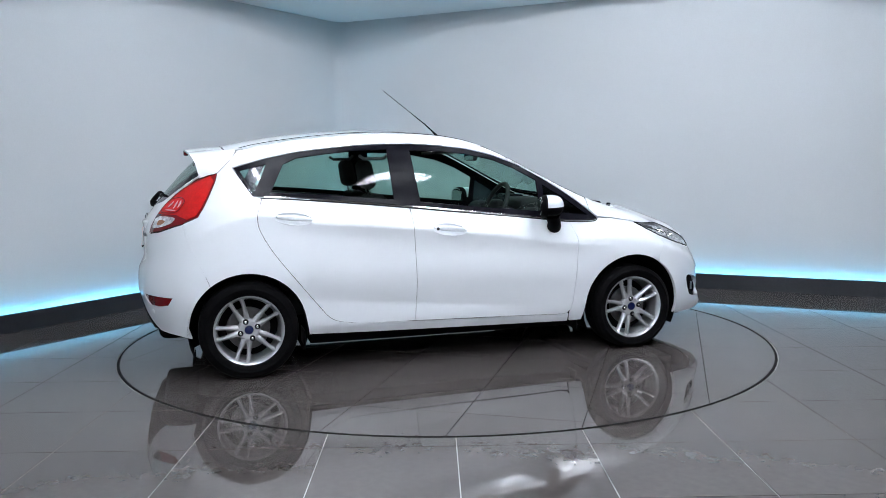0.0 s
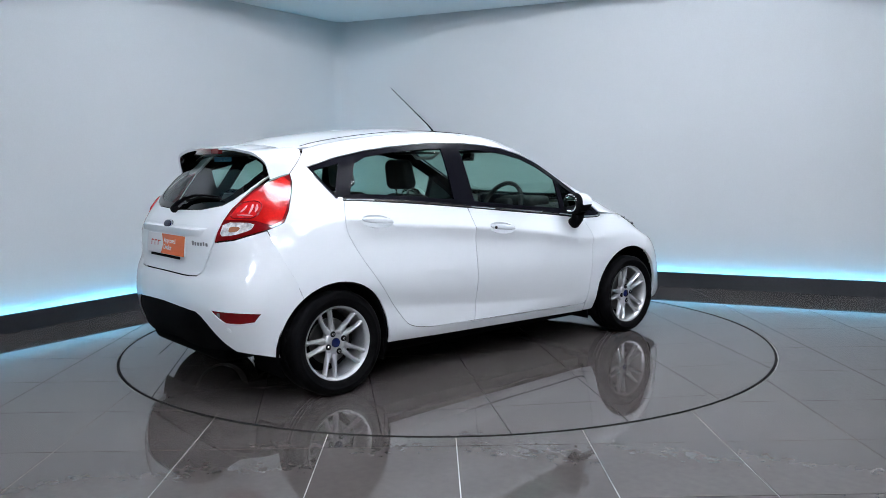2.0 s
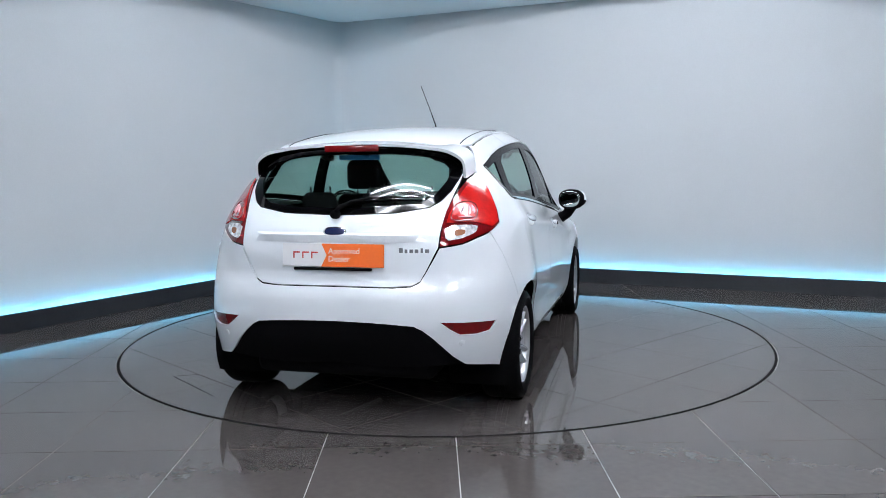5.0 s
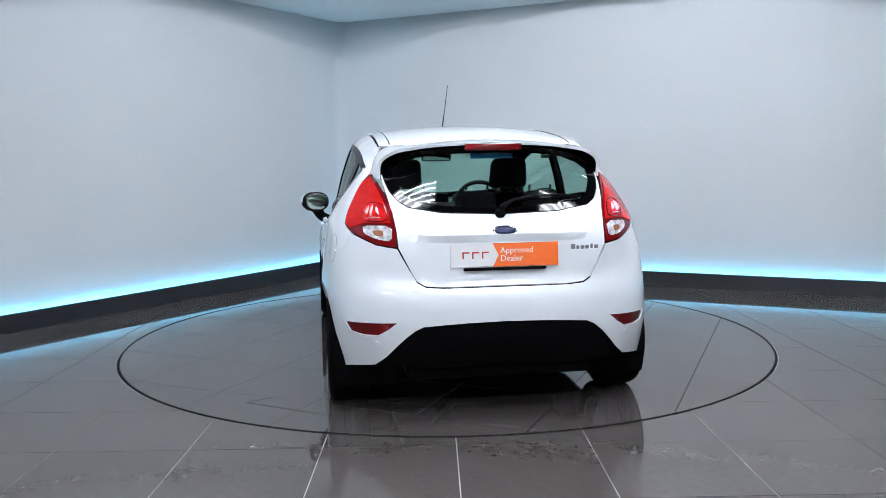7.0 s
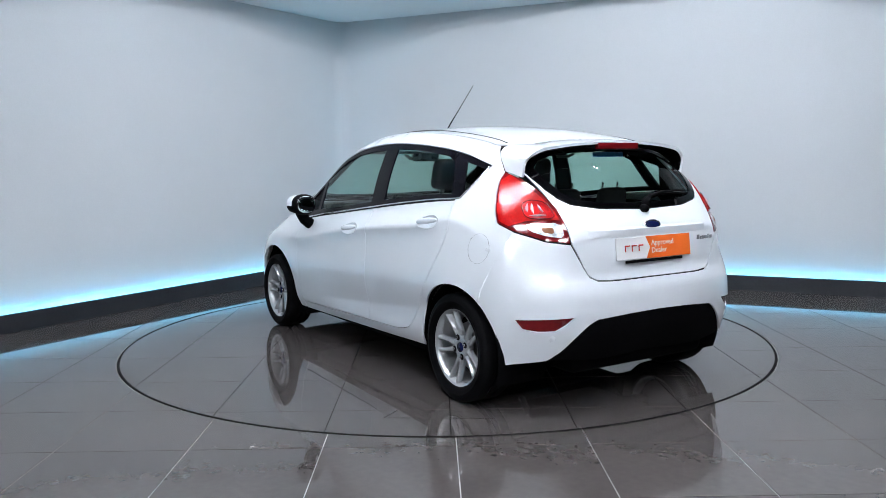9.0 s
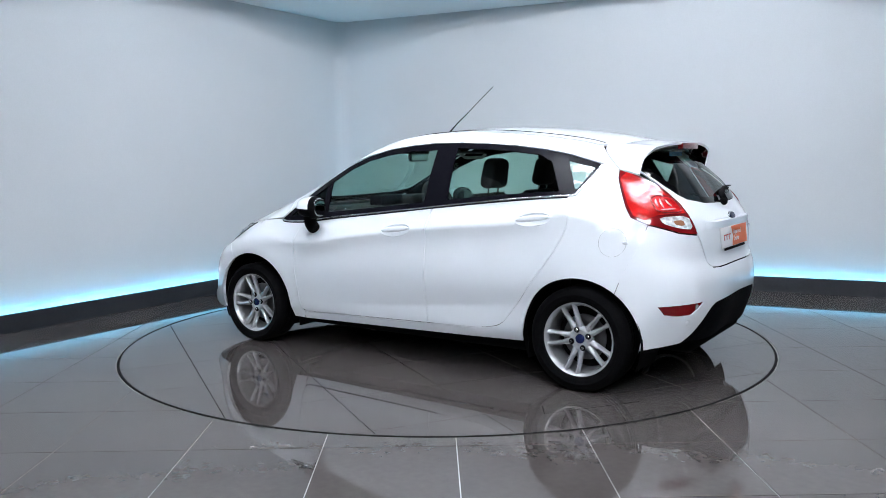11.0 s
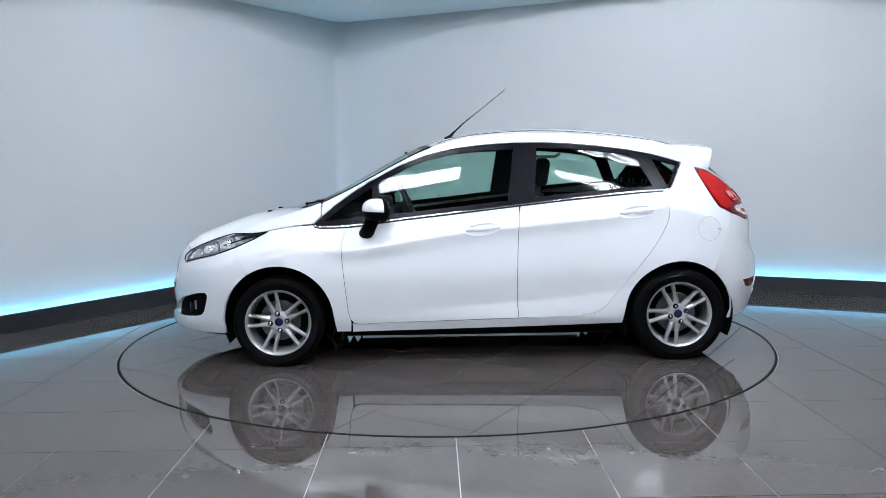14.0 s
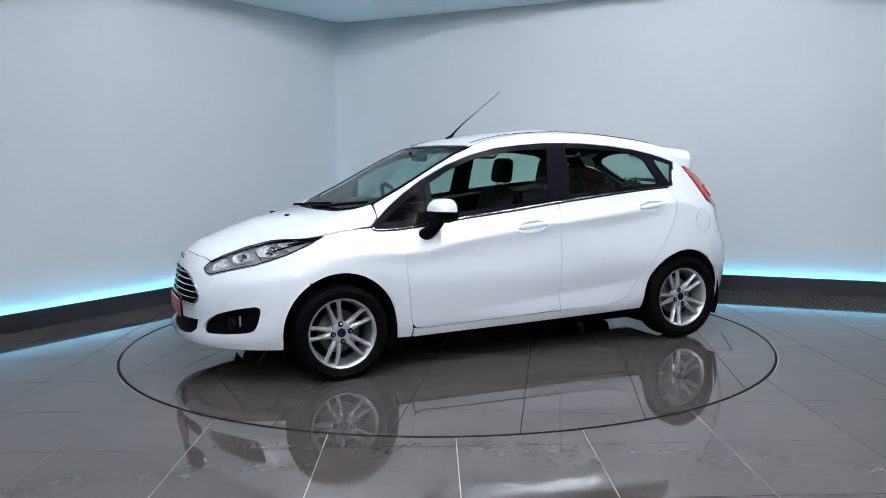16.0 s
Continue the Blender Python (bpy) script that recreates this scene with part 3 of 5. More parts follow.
def panel_mesh(name, outline, mode, mat, gap=0.0013, depth=0.010, lift=0.0, grid=0.035, holes=(), step=0.02, lines=()):
    """A sheet of the skin within an outline (flat points of the mode), with turned-in edges."""
    from mathutils.geometry import delaunay_2d_cdt
    poly = resample(shrink([Vector(q) for q in outline], gap), step)
    hol = [resample(shrink([Vector(q) for q in h], -gap), step) for h in holes]
    lo = [min(q[k] for q in poly) for k in (0, 1)]
    hi = [max(q[k] for q in poly) for k in (0, 1)]
    pts = [Vector((lo[0] + (i + 0.5 * (j % 2)) * grid, lo[1] + j * grid * 0.87))
           for j in range(int((hi[1] - lo[1]) / (grid * 0.87)) + 2) for i in range(int((hi[0] - lo[0]) / grid) + 2)]
    keep = inside_poly(pts, poly) & (dist_poly(pts, poly) > grid * 0.42)
    for h in hol:
        keep &= ~inside_poly(pts, h) & (dist_poly(pts, h) > grid * 0.42)
    pts = [q for q, k in zip(pts, keep) if k]
    vs, ed = list(poly), [(i, (i + 1) % len(poly)) for i in range(len(poly))]
    for h in hol:
        b = len(vs)
        vs += h
        ed += [(b + i, b + (i + 1) % len(h)) for i in range(len(h))]
    if lines:
        cuts = [resample([Vector(q) for q in ln] + [Vector(q) for q in reversed(ln)], 0.03) for ln in lines]
        cuts = [c[:len(c) // 2 + 1] for c in cuts]
        for c in cuts:
            b = len(vs)
            vs += c
            ed += [(b + i, b + i + 1) for i in range(len(c) - 1)]
            dd = np.array([[(p - q).length for q in c] for p in pts]).min(1) if pts else []
            pts = [p for p, k in zip(pts, dd) if k > 0.014]
    vs += pts
    v2, _, f2, _, _, _ = delaunay_2d_cdt(vs, ed, [], 0, 1e-7)
    cen = [sum((v2[i] for i in f), Vector((0, 0))) / len(f) for f in f2]
    ok = inside_poly(cen, poly)
    for h in hol:
        ok &= ~inside_poly(cen, h)
    faces = [tuple(f) for f, k in zip(f2, ok) if k]
    used = sorted({i for f in faces for i in f})
    remap = {i: k for k, i in enumerate(used)}
    faces = [tuple(remap[i] for i in f) for f in faces]
    flat = [v2[i] for i in used]
    m = MODES[mode]
    pos, nrm = [], []
    mean = 0.0
    if m[0] == "plane":
        mean = float(np.mean([to_skin(mode, q.x, q.y)[0].dot(m[1]) for q in flat[:: max(1, len(flat) // 12)]]))
    for q in flat:
        p, n = to_skin(mode, q.x, q.y, mean)
        pos.append(p + n * lift)
        nrm.append(n)
    f0 = faces[len(faces) // 2]
    if (pos[f0[1]] - pos[f0[0]]).cross(pos[f0[2]] - pos[f0[0]]).dot(nrm[f0[0]]) < 0:
        faces = [f[::-1] for f in faces]
    edges = {(a, b) for f in faces for a, b in zip(f, f[1:] + f[:1])}
    rim = [(a, b) for a, b in edges if (b, a) not in edges]
    n = len(pos)
    if depth:
        idx = {}
        for a, b in rim:
            for i in (a, b):
                if i not in idx:
                    idx[i] = len(pos)
                    pos.append(pos[i] - nrm[i] * depth)
        faces += [(b, a, idx[a], idx[b]) for a, b in rim]
    return sharp(link_mesh(name, pos, faces, mat), 50)


def mirrored(me):
    o = bpy.data.meshes.new(me.name)
    o.from_pydata([(v.co.x, -v.co.y, v.co.z) for v in me.vertices], [], [tuple(f.vertices)[::-1] for f in me.polygons])
    for mm in me.materials:
        o.materials.append(mm)
    o.polygons.foreach_set("use_smooth", [f.use_smooth for f in me.polygons])
    o.update()
    return sharp(o, 50)


def both(name, me, parent, label=""):
    a = part(name, me, parent, label)
    b = part(name, mirrored(me), parent, label)
    return a, b


def flat3(mode, pts):
    return [to_flat(mode, q) for q in pts]


def sym(pts):
    """A closed outline from its left half, which runs from centre to centre; the first coordinate flips."""
    pts = [Vector(q) for q in pts]
    return pts + [Vector((-q.x, q.y)) for q in reversed(pts) if abs(q.x) > 1e-4]


def arch(x, r, a0, a1, n=22):
    return [(x + r * math.cos(radians(a0 + (a1 - a0) * i / n)), 0.288 + r * math.sin(radians(a0 + (a1 - a0) * i / n))) for i in range(n + 1)]


EDGE = SIDE[-1][28:155]


def edge_at(x):
    """Height of the roof edge over x."""
    return float(np.interp(x, EDGE[:, 0], EDGE[:, 2]))


def edge_y(x):
    return float(np.interp(x, EDGE[:, 0], EDGE[:, 1]))


# outlines on the side, x and z
BELT = [(1.03, .872), (.98, .861), (.85, .862), (.747, .872), (.50, .903), (.146, .941), (-.206, .980), (-.558, 1.017), (-.909, 1.049), (-1.15, 1.064)]
DLO_TOP = [(-1.19, 1.064), (-1.250, 1.165), (-1.298, 1.232), (-1.278, 1.238), (-1.10, 1.288), (-.923, 1.322), (-.745, 1.343), (-.568, 1.358), (-.391, 1.366), (-.214, 1.366),
           (-.036, 1.355), (.141, 1.335), (.319, 1.294), (.498, 1.229), (.678, 1.136), (.787, 1.067), (.896, .989)]
DOOR_F = curve([(-.254, .976), (-.243, .818), (-.235, .571), (-.235, .394), (-.245, .279)], 3)
SILL_F = [(-.245, .279), (.154, .270), (.507, .263), (.737, .255), (.778, .262), (.800, .285), (.813, .335), (.830, .513), (.844, .655), (.848, .761), (.812, .860)]
REAR_EDGE = curve([(-1.139, 1.060), (-1.168, .981), (-1.175, .929), (-1.159, .859), (-1.091, .738), (-.971, .58), (-.833, .405), (-.77, .334), (-.71, .306), (-.62, .291), (-.552, .286), (-.245, .279)], 3)


TAIL_EDGE = [(-1.385, 1.20), (-1.395, 1.16), (-1.425, 1.095), (-1.468, 1.01), (-1.505, .952), (-1.55, .932), (-1.588, .915)]


def on_side(pts):
    """Points on the skin along a run of side points, close together."""
    run = [Vector(q) for q in pts]
    fine = [a.lerp(c, k / 4) for a, c in zip(run, run[1:]) for k in range(4)] + run[-1:]
    return [to_skin("side", q.x, q.y)[0] for q in fine]


CREASE = curve([(.95, .715), (.85, .715), (.3, .79), (-.25, .852), (-.85, .905), (-1.245, .948), (-1.45, .88)], 4)
LOW = curve([(.87, .332), (.85, .33), (.3, .345), (-.25, .385), (-.85, .44), (-.93, .45)], 4)
FOLDS = [[(q.x, q.y + d) for q in run] for run in (CREASE, LOW) for d in (-.014, 0, .014)]


GRIPS = ((-.022, .836), (-.968, .930))


def grip_outline(x, z, k=1.0):
    """The oval of a door handle's recess; it climbs towards the rear."""
    c, sn = math.cos(radians(6)), math.sin(radians(6))
    return [(x + k * (.108 * math.cos(w) * c + .034 * math.sin(w) * sn), z + k * (-.108 * math.cos(w) * sn + .034 * math.sin(w) * c))
            for w in [2 * math.pi * i / 32 for i in range(32)]]


def car_shell():
    P = M["paint"]
    C = CAR
    belt_f = [(.70, .872), (.50, .897), (.146, .935), (-.206, .974)]
    door = panel_mesh("front_door", [(.812, .857)] + belt_f + [tuple(q) for q in DOOR_F] + SILL_F[1:], "side", P, lines=FOLDS, holes=[grip_outline(*GRIPS[0])], gap=.0018)
    doors = both("front_door", door, C)
    rear = panel_mesh("rear_door", [(-.262, .978), (-.558, 1.011), (-.909, 1.043)] + [tuple(q) for q in REAR_EDGE] + [tuple(q) for q in reversed(DOOR_F[1:-1])], "side", P, lines=FOLDS, holes=[grip_outline(*GRIPS[1])], gap=.0018)
    rdoors = both("rear_door", rear, C)
    wing = [(1.03, .870), (1.12, .866), (1.213, .853), (1.295, .838), (1.399, .783), (1.525, .728), (1.478, .668), (1.435, .615)]
    wing += arch(1.2445, .340, 58, 172, 22) + [(.888, .207), (.80, .205), (.795, .262)] + SILL_F[5:-1] + [(.812, .857), (.98, .857)]
    both("front_wing", panel_mesh("front_wing", wing, "side", P, lines=FOLDS[:3]), C)
    top = [(x, edge_at(x) - 0.004) for x in (.975, .90, .80, .70, .55, .40, .25, .10, -.10, -.40, -.70, -.95, -1.15, -1.235)]
    side = [(1.024, .874), (.975, .925)] + top + [(-1.262, 1.335), (-1.32, 1.265), *TAIL_EDGE, (-1.575, .86),
            (-1.545, .77), (-1.50, .675), (-1.475, .615)] + arch(-1.2445, .338, 128, 8, 22) + [(-.893, .236), (-.55, .226), (0, .216), (.79, .203), (.79, .258)]
    side += [(.737, .251), (.507, .259), (.154, .266), (-.245, .275)] + [tuple(q) for q in reversed(REAR_EDGE[:-1])] + DLO_TOP + [(1.0, .90)]
    both("body_side", panel_mesh("body_side", side, "side", P, step=0.022, lines=FOLDS), C)
    both("pillar_lining", panel_mesh("pillar_lining", side, "side", M["inner"], lift=-0.020, depth=0.0, step=0.03, gap=-0.007), C)
    # roof, windscreen, bonnet
    rf = [(.345, 0), (.337, .15), (.318, .36), (.285, .535)] + [(x, edge_y(x) - 0.004) for x in (.25, .10, -.10, -.40, -.70, -.95, -1.15, -1.23)] + [(-1.27, .50), (-1.33, .38), (-1.348, .20), (-1.352, 0)]
    roof = rf + [(x, -y) for x, y in reversed(rf) if abs(y) > 1e-4]
    part("roof", panel_mesh("roof", roof, "top", P, grid=0.05), C)
    ws = [(.352, 0), (.344, .15), (.325, .36), (.295, .535)] + [(x, edge_y(x) - 0.012) for x in (.40, .55, .70, .80, .90, .965)] + [(1.02, .60), (1.10, .44), (1.135, .18), (1.14, 0)]
    screen = ws + [(x, -y) for x, y in reversed(ws) if abs(y) > 1e-4]
    hole = [(.385, 0), (.378, .15), (.36, .36), (.345, .515), (.45, .56), (.60, .575), (.75, .582), (.88, .59), (.93, .585), (1.0, .46), (1.045, .18), (1.05, 0)]
    hole = hole + [(x, -y) for x, y in reversed(hole) if abs(y) > 1e-4]
    part("windscreen_border", panel_mesh("windscreen_border", screen, "top", M["trim"], holes=[hole], grid=0.05), C)
    pane = part("windscreen", panel_mesh("windscreen", hole, "top", M["glass"], gap=-0.004, depth=0, lift=-0.003, grid=0.06), C, "green-tinted windscreen")
    pane.visible_shadow = False
    cowl = [(1.14, 0), (1.135, .18), (1.10, .44), (1.02, .60), (.97, .63), (.985, .638), (1.07, .578), (1.15, .436), (1.186, .183), (1.192, 0)]
    cowl = cowl + [(x, -y) for x, y in reversed(cowl) if abs(y) > 1e-4]
    part("cowl", panel_mesh("cowl", cowl, "top", M["plastic"], lift=-0.010, depth=0.0, grid=0.04), C, "black plastic scuttle below the windscreen")
    bn = [(1.195, 0), (1.19, .183), (1.154, .436), (1.075, .58), (.985, .640), *[(q.x, q.y) for q in on_side([(.977, .975), (.978, .925), (1.026, .876), (1.12, .868), (1.213, .855), (1.297, .840)])[2:]], (1.38, .675), (1.456, .634), (1.567, .539),
          (1.684, .462), (1.807, .402), (1.897, .364), (1.948, .25), (1.97, .12), (1.979, 0)]
    bonnet = bn + [(x, -y) for x, y in reversed(bn) if abs(y) > 1e-4]
    part("bonnet", panel_mesh("bonnet", bonnet, "top", P, grid=0.045, gap=0.003), C)
    # tail gate
    g = [(0, .668), (.30, .668), (.385, .674), (.425, .695), (.45, .738), (.507, .852), (.512, .93), (.520, .99), (.540, 1.08), (.556, 1.15), (.560, 1.195),
         (.554, 1.195), (.548, 1.165), (.528, 1.112), (.493, 1.066), (.445, 1.037), (.29, 1.012), (0, 1.002)]
    part("tailgate", panel_mesh("tailgate", sym(g), "rear", P, grid=0.04), C)
    part("tailgate_lining", panel_mesh("tailgate_lining", sym(g), "rear", M["inner"], lift=-0.020, depth=0.0, gap=-0.006, grid=0.06), C, "black tailgate lining")
    w = [(0, 1.004), (.29, 1.014), (.445, 1.040), (.493, 1.069), (.528, 1.115), (.548, 1.168), (.552, 1.20), (.525, 1.262), (.43, 1.302), (.25, 1.322), (0, 1.328)]
    h = [(0, 1.036), (.27, 1.044), (.40, 1.062), (.455, 1.094), (.495, 1.16), (.505, 1.215), (.46, 1.252), (.38, 1.282), (.25, 1.300), (0, 1.308)]
    part("rear_window_border", panel_mesh("rear_window_border", sym(w), "rear", M["black_glass"], holes=[sym(h)], gap=0.001, grid=0.04), C, "black printed border of the rear window")
    pane = part("rear_window", panel_mesh("rear_window", sym(h), "rear", M["glass"], gap=-0.004, depth=0, lift=-0.002, grid=0.06), C, "green-tinted heated rear window")
    pane.visible_shadow = False
    # rear bumper and its black lower part
    d_edge = [(-1.738, .622, .287), (-1.788, .577, .331), (-1.857, .497, .428), (-1.872, .455, .462), (-1.88, .41, .483), (-1.89, .30, .492), (-1.895, .2, .497)]
    b = [(-1.89, 0.0001, .664), (-1.85, .30, .664), (-1.838, .385, .669), (-1.83, .43, .69), (-1.815, .457, .738), (-1.784, .512, .850), (-1.723, .611, .864), (-1.66, .665, .888)] + on_side([(-1.588, .912), (-1.575, .86), (-1.545, .77), (-1.50, .675), (-1.475, .615)])
    b = flat3("round_rear", b)
    b += [to_flat("round_rear", to_skin("side", x, z)[0]) for x, z in arch(-1.2445, .338, 128, 176, 12)] + flat3("round_rear", [(-1.578, .79, .25), (-1.636, .734, .267)] + d_edge + [(-1.9, 0.0001, .5)])
    b[0].x = b[-1].x = 0.0
    refl = flat3("round_rear", [(-1.851, .54, .502), (-1.76, .67, .497), (-1.672, .768, .492), (-1.70, .745, .449), (-1.75, .69, .438), (-1.803, .625, .440), (-1.83, .58, .468)])
    refl_m = [Vector((-q.x, q.y)) for q in reversed(refl)]
    part("rear_bumper", panel_mesh("rear_bumper", sym(b), "round_rear", P, grid=0.04, holes=[refl, refl_m], gap=0.0014), C)
    both("reflector", panel_mesh("reflector", refl, "round_rear", M["dark_red"], lift=-0.006, depth=0.0, gap=0.0), C, "dark red reflector set in the bumper")
    d = flat3("round_rear", list(reversed(d_edge)) + [(-1.75, .60, .262), (-1.80, .35, .25), (-1.80, .15, .25)])
    d = [Vector((0, .498))] + d + [Vector((0, .25))]
    part("diffuser", panel_mesh("diffuser", sym(d), "round_rear", M["plastic"], lift=-0.008, grid=0.05, depth=0.05), C, "black grained plastic lower bumper")
    # tail lamps
    T = [(-1.402, .593, 1.200), (-1.483, .575, 1.165), (-1.56, .556, 1.125), (-1.628, .540, 1.078), (-1.69, .52, 1.02), (-1.735, .512, .960), (-1.765, .508, .90), (-1.786, .512, .853), (-1.723, .611, .868), (-1.66, .668, .893)]
    T = T[1:] + on_side(reversed(TAIL_EDGE))
    lamp = panel_mesh("tail_lamp", flat3("tail", T), "tail", M["dark_red"], gap=0.003, grid=0.03, lift=0.001)
    l, r = both("tail_lamp", lamp, C, "red tail lamp cluster with a clear reversing section")
    red = [(-1.415, .595, 1.182), (-1.483, .585, 1.150), (-1.56, .567, 1.108), (-1.625, .553, 1.062), (-1.69, .535, 1.005), (-1.722, .53, .965), (-1.62, .655, .962), *on_side([(-1.565, .938), (-1.515, .960), (-1.478, 1.015), (-1.435, 1.095), (-1.405, 1.155)])]
    me = panel_mesh("red_lens", flat3("tail", red), "tail", M["red_lens"], gap=0.0, lift=0.005, grid=0.025, depth=0.004)
    part("red_lens", me, l), part("red_lens", mirrored(me), r)
    inn = [(-1.645, .552, 1.048), (-1.585, .605, 1.060), (-1.560, .640, 1.038), (-1.618, .655, .970), (-1.715, .540, .970)]
    me = panel_mesh("brake_lens", rounded(flat3("tail", inn), 2), "tail", M["brake_red"], gap=0.0, lift=0.009, grid=0.02, depth=0.004, step=0.01)
    part("brake_lens", me, l), part("brake_lens", mirrored(me), r)
    seam = [to_skin("tail", q.x, q.y) for q in resample(rounded(flat3("tail", inn), 2), 0.01)]
    seam = sweep("lens_seam", [p + n * .010 for p, n in seam], .0030, M["dark_red"], 5, closed=True)
    part("lens_seam", seam, l), part("lens_seam", mirrored(seam), r)
    # pale pink streaks laid on the brake lens in place of mirrored lamps
    for (a0, a1) in (((-1.655, .575, 1.000), (-1.620, .585, 1.036)), ((-1.625, .610, .992), (-1.600, .605, 1.042)), ((-1.607, .635, 1.000), (-1.583, .618, 1.040)), ((-1.668, .570, .985), (-1.622, .640, .985))):
        f0, f1 = to_flat("tail", a0), to_flat("tail", a1)
        run = []
        for j in range(7):
            p, n = to_skin("tail", *(f0.lerp(f1, j / 6) + Vector((.003 * math.sin(j * .6), 0))))
            run.append(p + n * .0115)
        me = sweep("reflector_streak", run, [.003, .0065, .008, .0085, .0075, .005, .0015], M["pink_glint"], 6, flat=.6)
        part("reflector_streak", me, l, "painted pale pink reflection streak"), part("reflector_streak", mirrored(me), r, "painted pale pink reflection streak")
    clr = [(-1.732, .527, .953), (-1.622, .660, .950), (-1.648, .657, .915), (-1.717, .600, .890), (-1.762, .532, .882)]
    me = panel_mesh("reverse_lens", rounded(flat3("tail", clr), 1), "tail", M["facet"], gap=0.0, lift=0.004, grid=0.014, depth=0.003, step=0.01)
    part("reverse_lens", me, l, "clear reversing lens"), part("reverse_lens", mirrored(me), r, "clear reversing lens")
    amb = [(-1.712, .560, .93), (-1.672, .605, .928), (-1.685, .60, .905), (-1.725, .565, .90)]
    me = panel_mesh("indicator_bulb", rounded(flat3("tail", amb), 2), "tail", M["amber"], gap=0.0, lift=0.006, grid=0.012, depth=0.002, step=0.006)
    part("indicator_bulb", me, l, "amber indicator bulb"), part("indicator_bulb", mirrored(me), r, "amber indicator bulb")
    # front bumper with its openings
    H = [(1.895, .366, .686), (1.807, .398, .728), (1.684, .458, .774), (1.567, .535, .808), (1.456, .630, .817), (1.38, .68, .822), (1.300, .713, .833), (1.399, .727, .783), (1.525, .697, .728),
         (1.61, .66, .70), (1.688, .615, .674), (1.829, .502, .637), (1.905, .43, .612), (1.93, .39, .622), (1.934, .362, .651)]
    nose = [Vector(q) for q in ((1.979, .0001), (1.97, .12), (1.948, .25), (1.897, .364))]
    nose = [p.lerp(q, k / 4) for p, q in zip(nose, nose[1:]) for k in range(4)] + nose[-1:]
    f = flat3("round_front", [to_skin("top", q.x, q.y)[0] for q in nose] + [(1.936, .356, .651), (1.932, .388, .618), (1.907, .432, .608), (1.829, .502, .633), (1.688, .615, .670), (1.61, .66, .696), *on_side([(1.525, .728), (1.478, .668), (1.435, .615)])])
    f += [to_flat("round_front", to_skin("side", x, z)[0]) for x, z in arch(1.2445, .340, 57, -8, 14)] + flat3("round_front", [(1.58, .79, .205), (1.731, .72, .206), (1.868, .60, .210), (2.0, .382, .214), (2.05, .2, .216), (2.06, .0001, .216)])
    f[0].x = f[-1].x = 0.0
    fog = rounded(flat3("round_front", [(1.970, .462, .288), (1.958, .472, .345), (1.911, .551, .400), (1.804, .672, .440), (1.69, .766, .461), (1.713, .756, .355), (1.738, .740, .312), (1.865, .629, .294)]), 2)
    gr = flat3("round_front", [(2.01, .12, .640), (2.015, .225, .622), (2.0, .30, .59), (1.989, .373, .543), (1.982, .425, .497), (1.985, .42, .465), (2.002, .385, .443), (2.044, .266, .440), (2.06, .12, .440)])
    gr = [Vector((0, .642))] + gr + [Vector((0, .440))]
    lg = flat3("round_front", [(2.044, .228, .352), (1.988, .415, .354), (1.995, .405, .30), (2.01, .36, .272), (2.035, .25, .262)])
    lg = [Vector((0, .352))] + lg + [Vector((0, .258))]
    fog_m = [Vector((-q.x, q.y)) for q in reversed(fog)]
    part("front_bumper", panel_mesh("front_bumper", sym(f), "round_front", P, grid=0.04, holes=[fog, fog_m, sym(gr), sym(lg)], gap=0.0012, depth=0.02), C)
    both("fog_recess", panel_mesh("fog_recess", fog, "round_front", M["plastic"], lift=-0.030, gap=-0.012, depth=0, grid=0.04), C, "black fog lamp recess")
    grille = part("grille", panel_mesh("grille", sym(gr), "round_front", M["plastic"], lift=-0.035, gap=-0.01, depth=0, grid=0.05), C, "black grille with chrome-edged bars")
    part("lower_grille", panel_mesh("lower_grille", sym(lg), "round_front", M["plastic"], lift=-0.03, gap=-0.01, depth=0, grid=0.05), C)
    for z in (.475, .508, .541, .574, .607):
        half = float(np.interp(z, [.44, .47, .497, .543, .59, .622, .642], [.36, .415, .42, .37, .30, .22, .1]))
        pts = []
        for k in range(25):
            y = half * (k / 12 - 1)
            q, n = to_skin("front", y, z)
            pts.append(q - Vector((0.012, 0, 0)))
        part("bar", sweep("bar", pts, 0.010, M["trim"], 8, flat=0.7), grille)
        part("bar_edge", sweep("bar_edge", [q + Vector((0.008, 0, 0.004)) for q in pts], 0.0032, M["chrome"], 6), grille, "chrome edge")
    ring = [to_skin("round_front", q.x, q.y)[0] for q in resample(sym(gr), 0.03)]
    part("surround", sweep("surround", ring, 0.006, M["chrome"], 6, closed=True), grille, "chrome grille surround")
    # head lamps
    hl = panel_mesh("head_lamp", flat3("head", H), "head", M["lamp_bezel"], lift=-0.030, gap=-0.014, depth=0, grid=0.03)
    l, r = both("head_lamp", hl, C, "clear swept-back head lamp with chrome reflectors")
    rim = [to_skin("head", q.x, q.y)[0] for q in resample(shrink(flat3("head", H), 0.005), 0.02)]
    border = sweep("lamp_border", rim, 0.0036, M["trim"], 6, closed=True)
    part("lamp_border", border, l), part("lamp_border", mirrored(border), r)
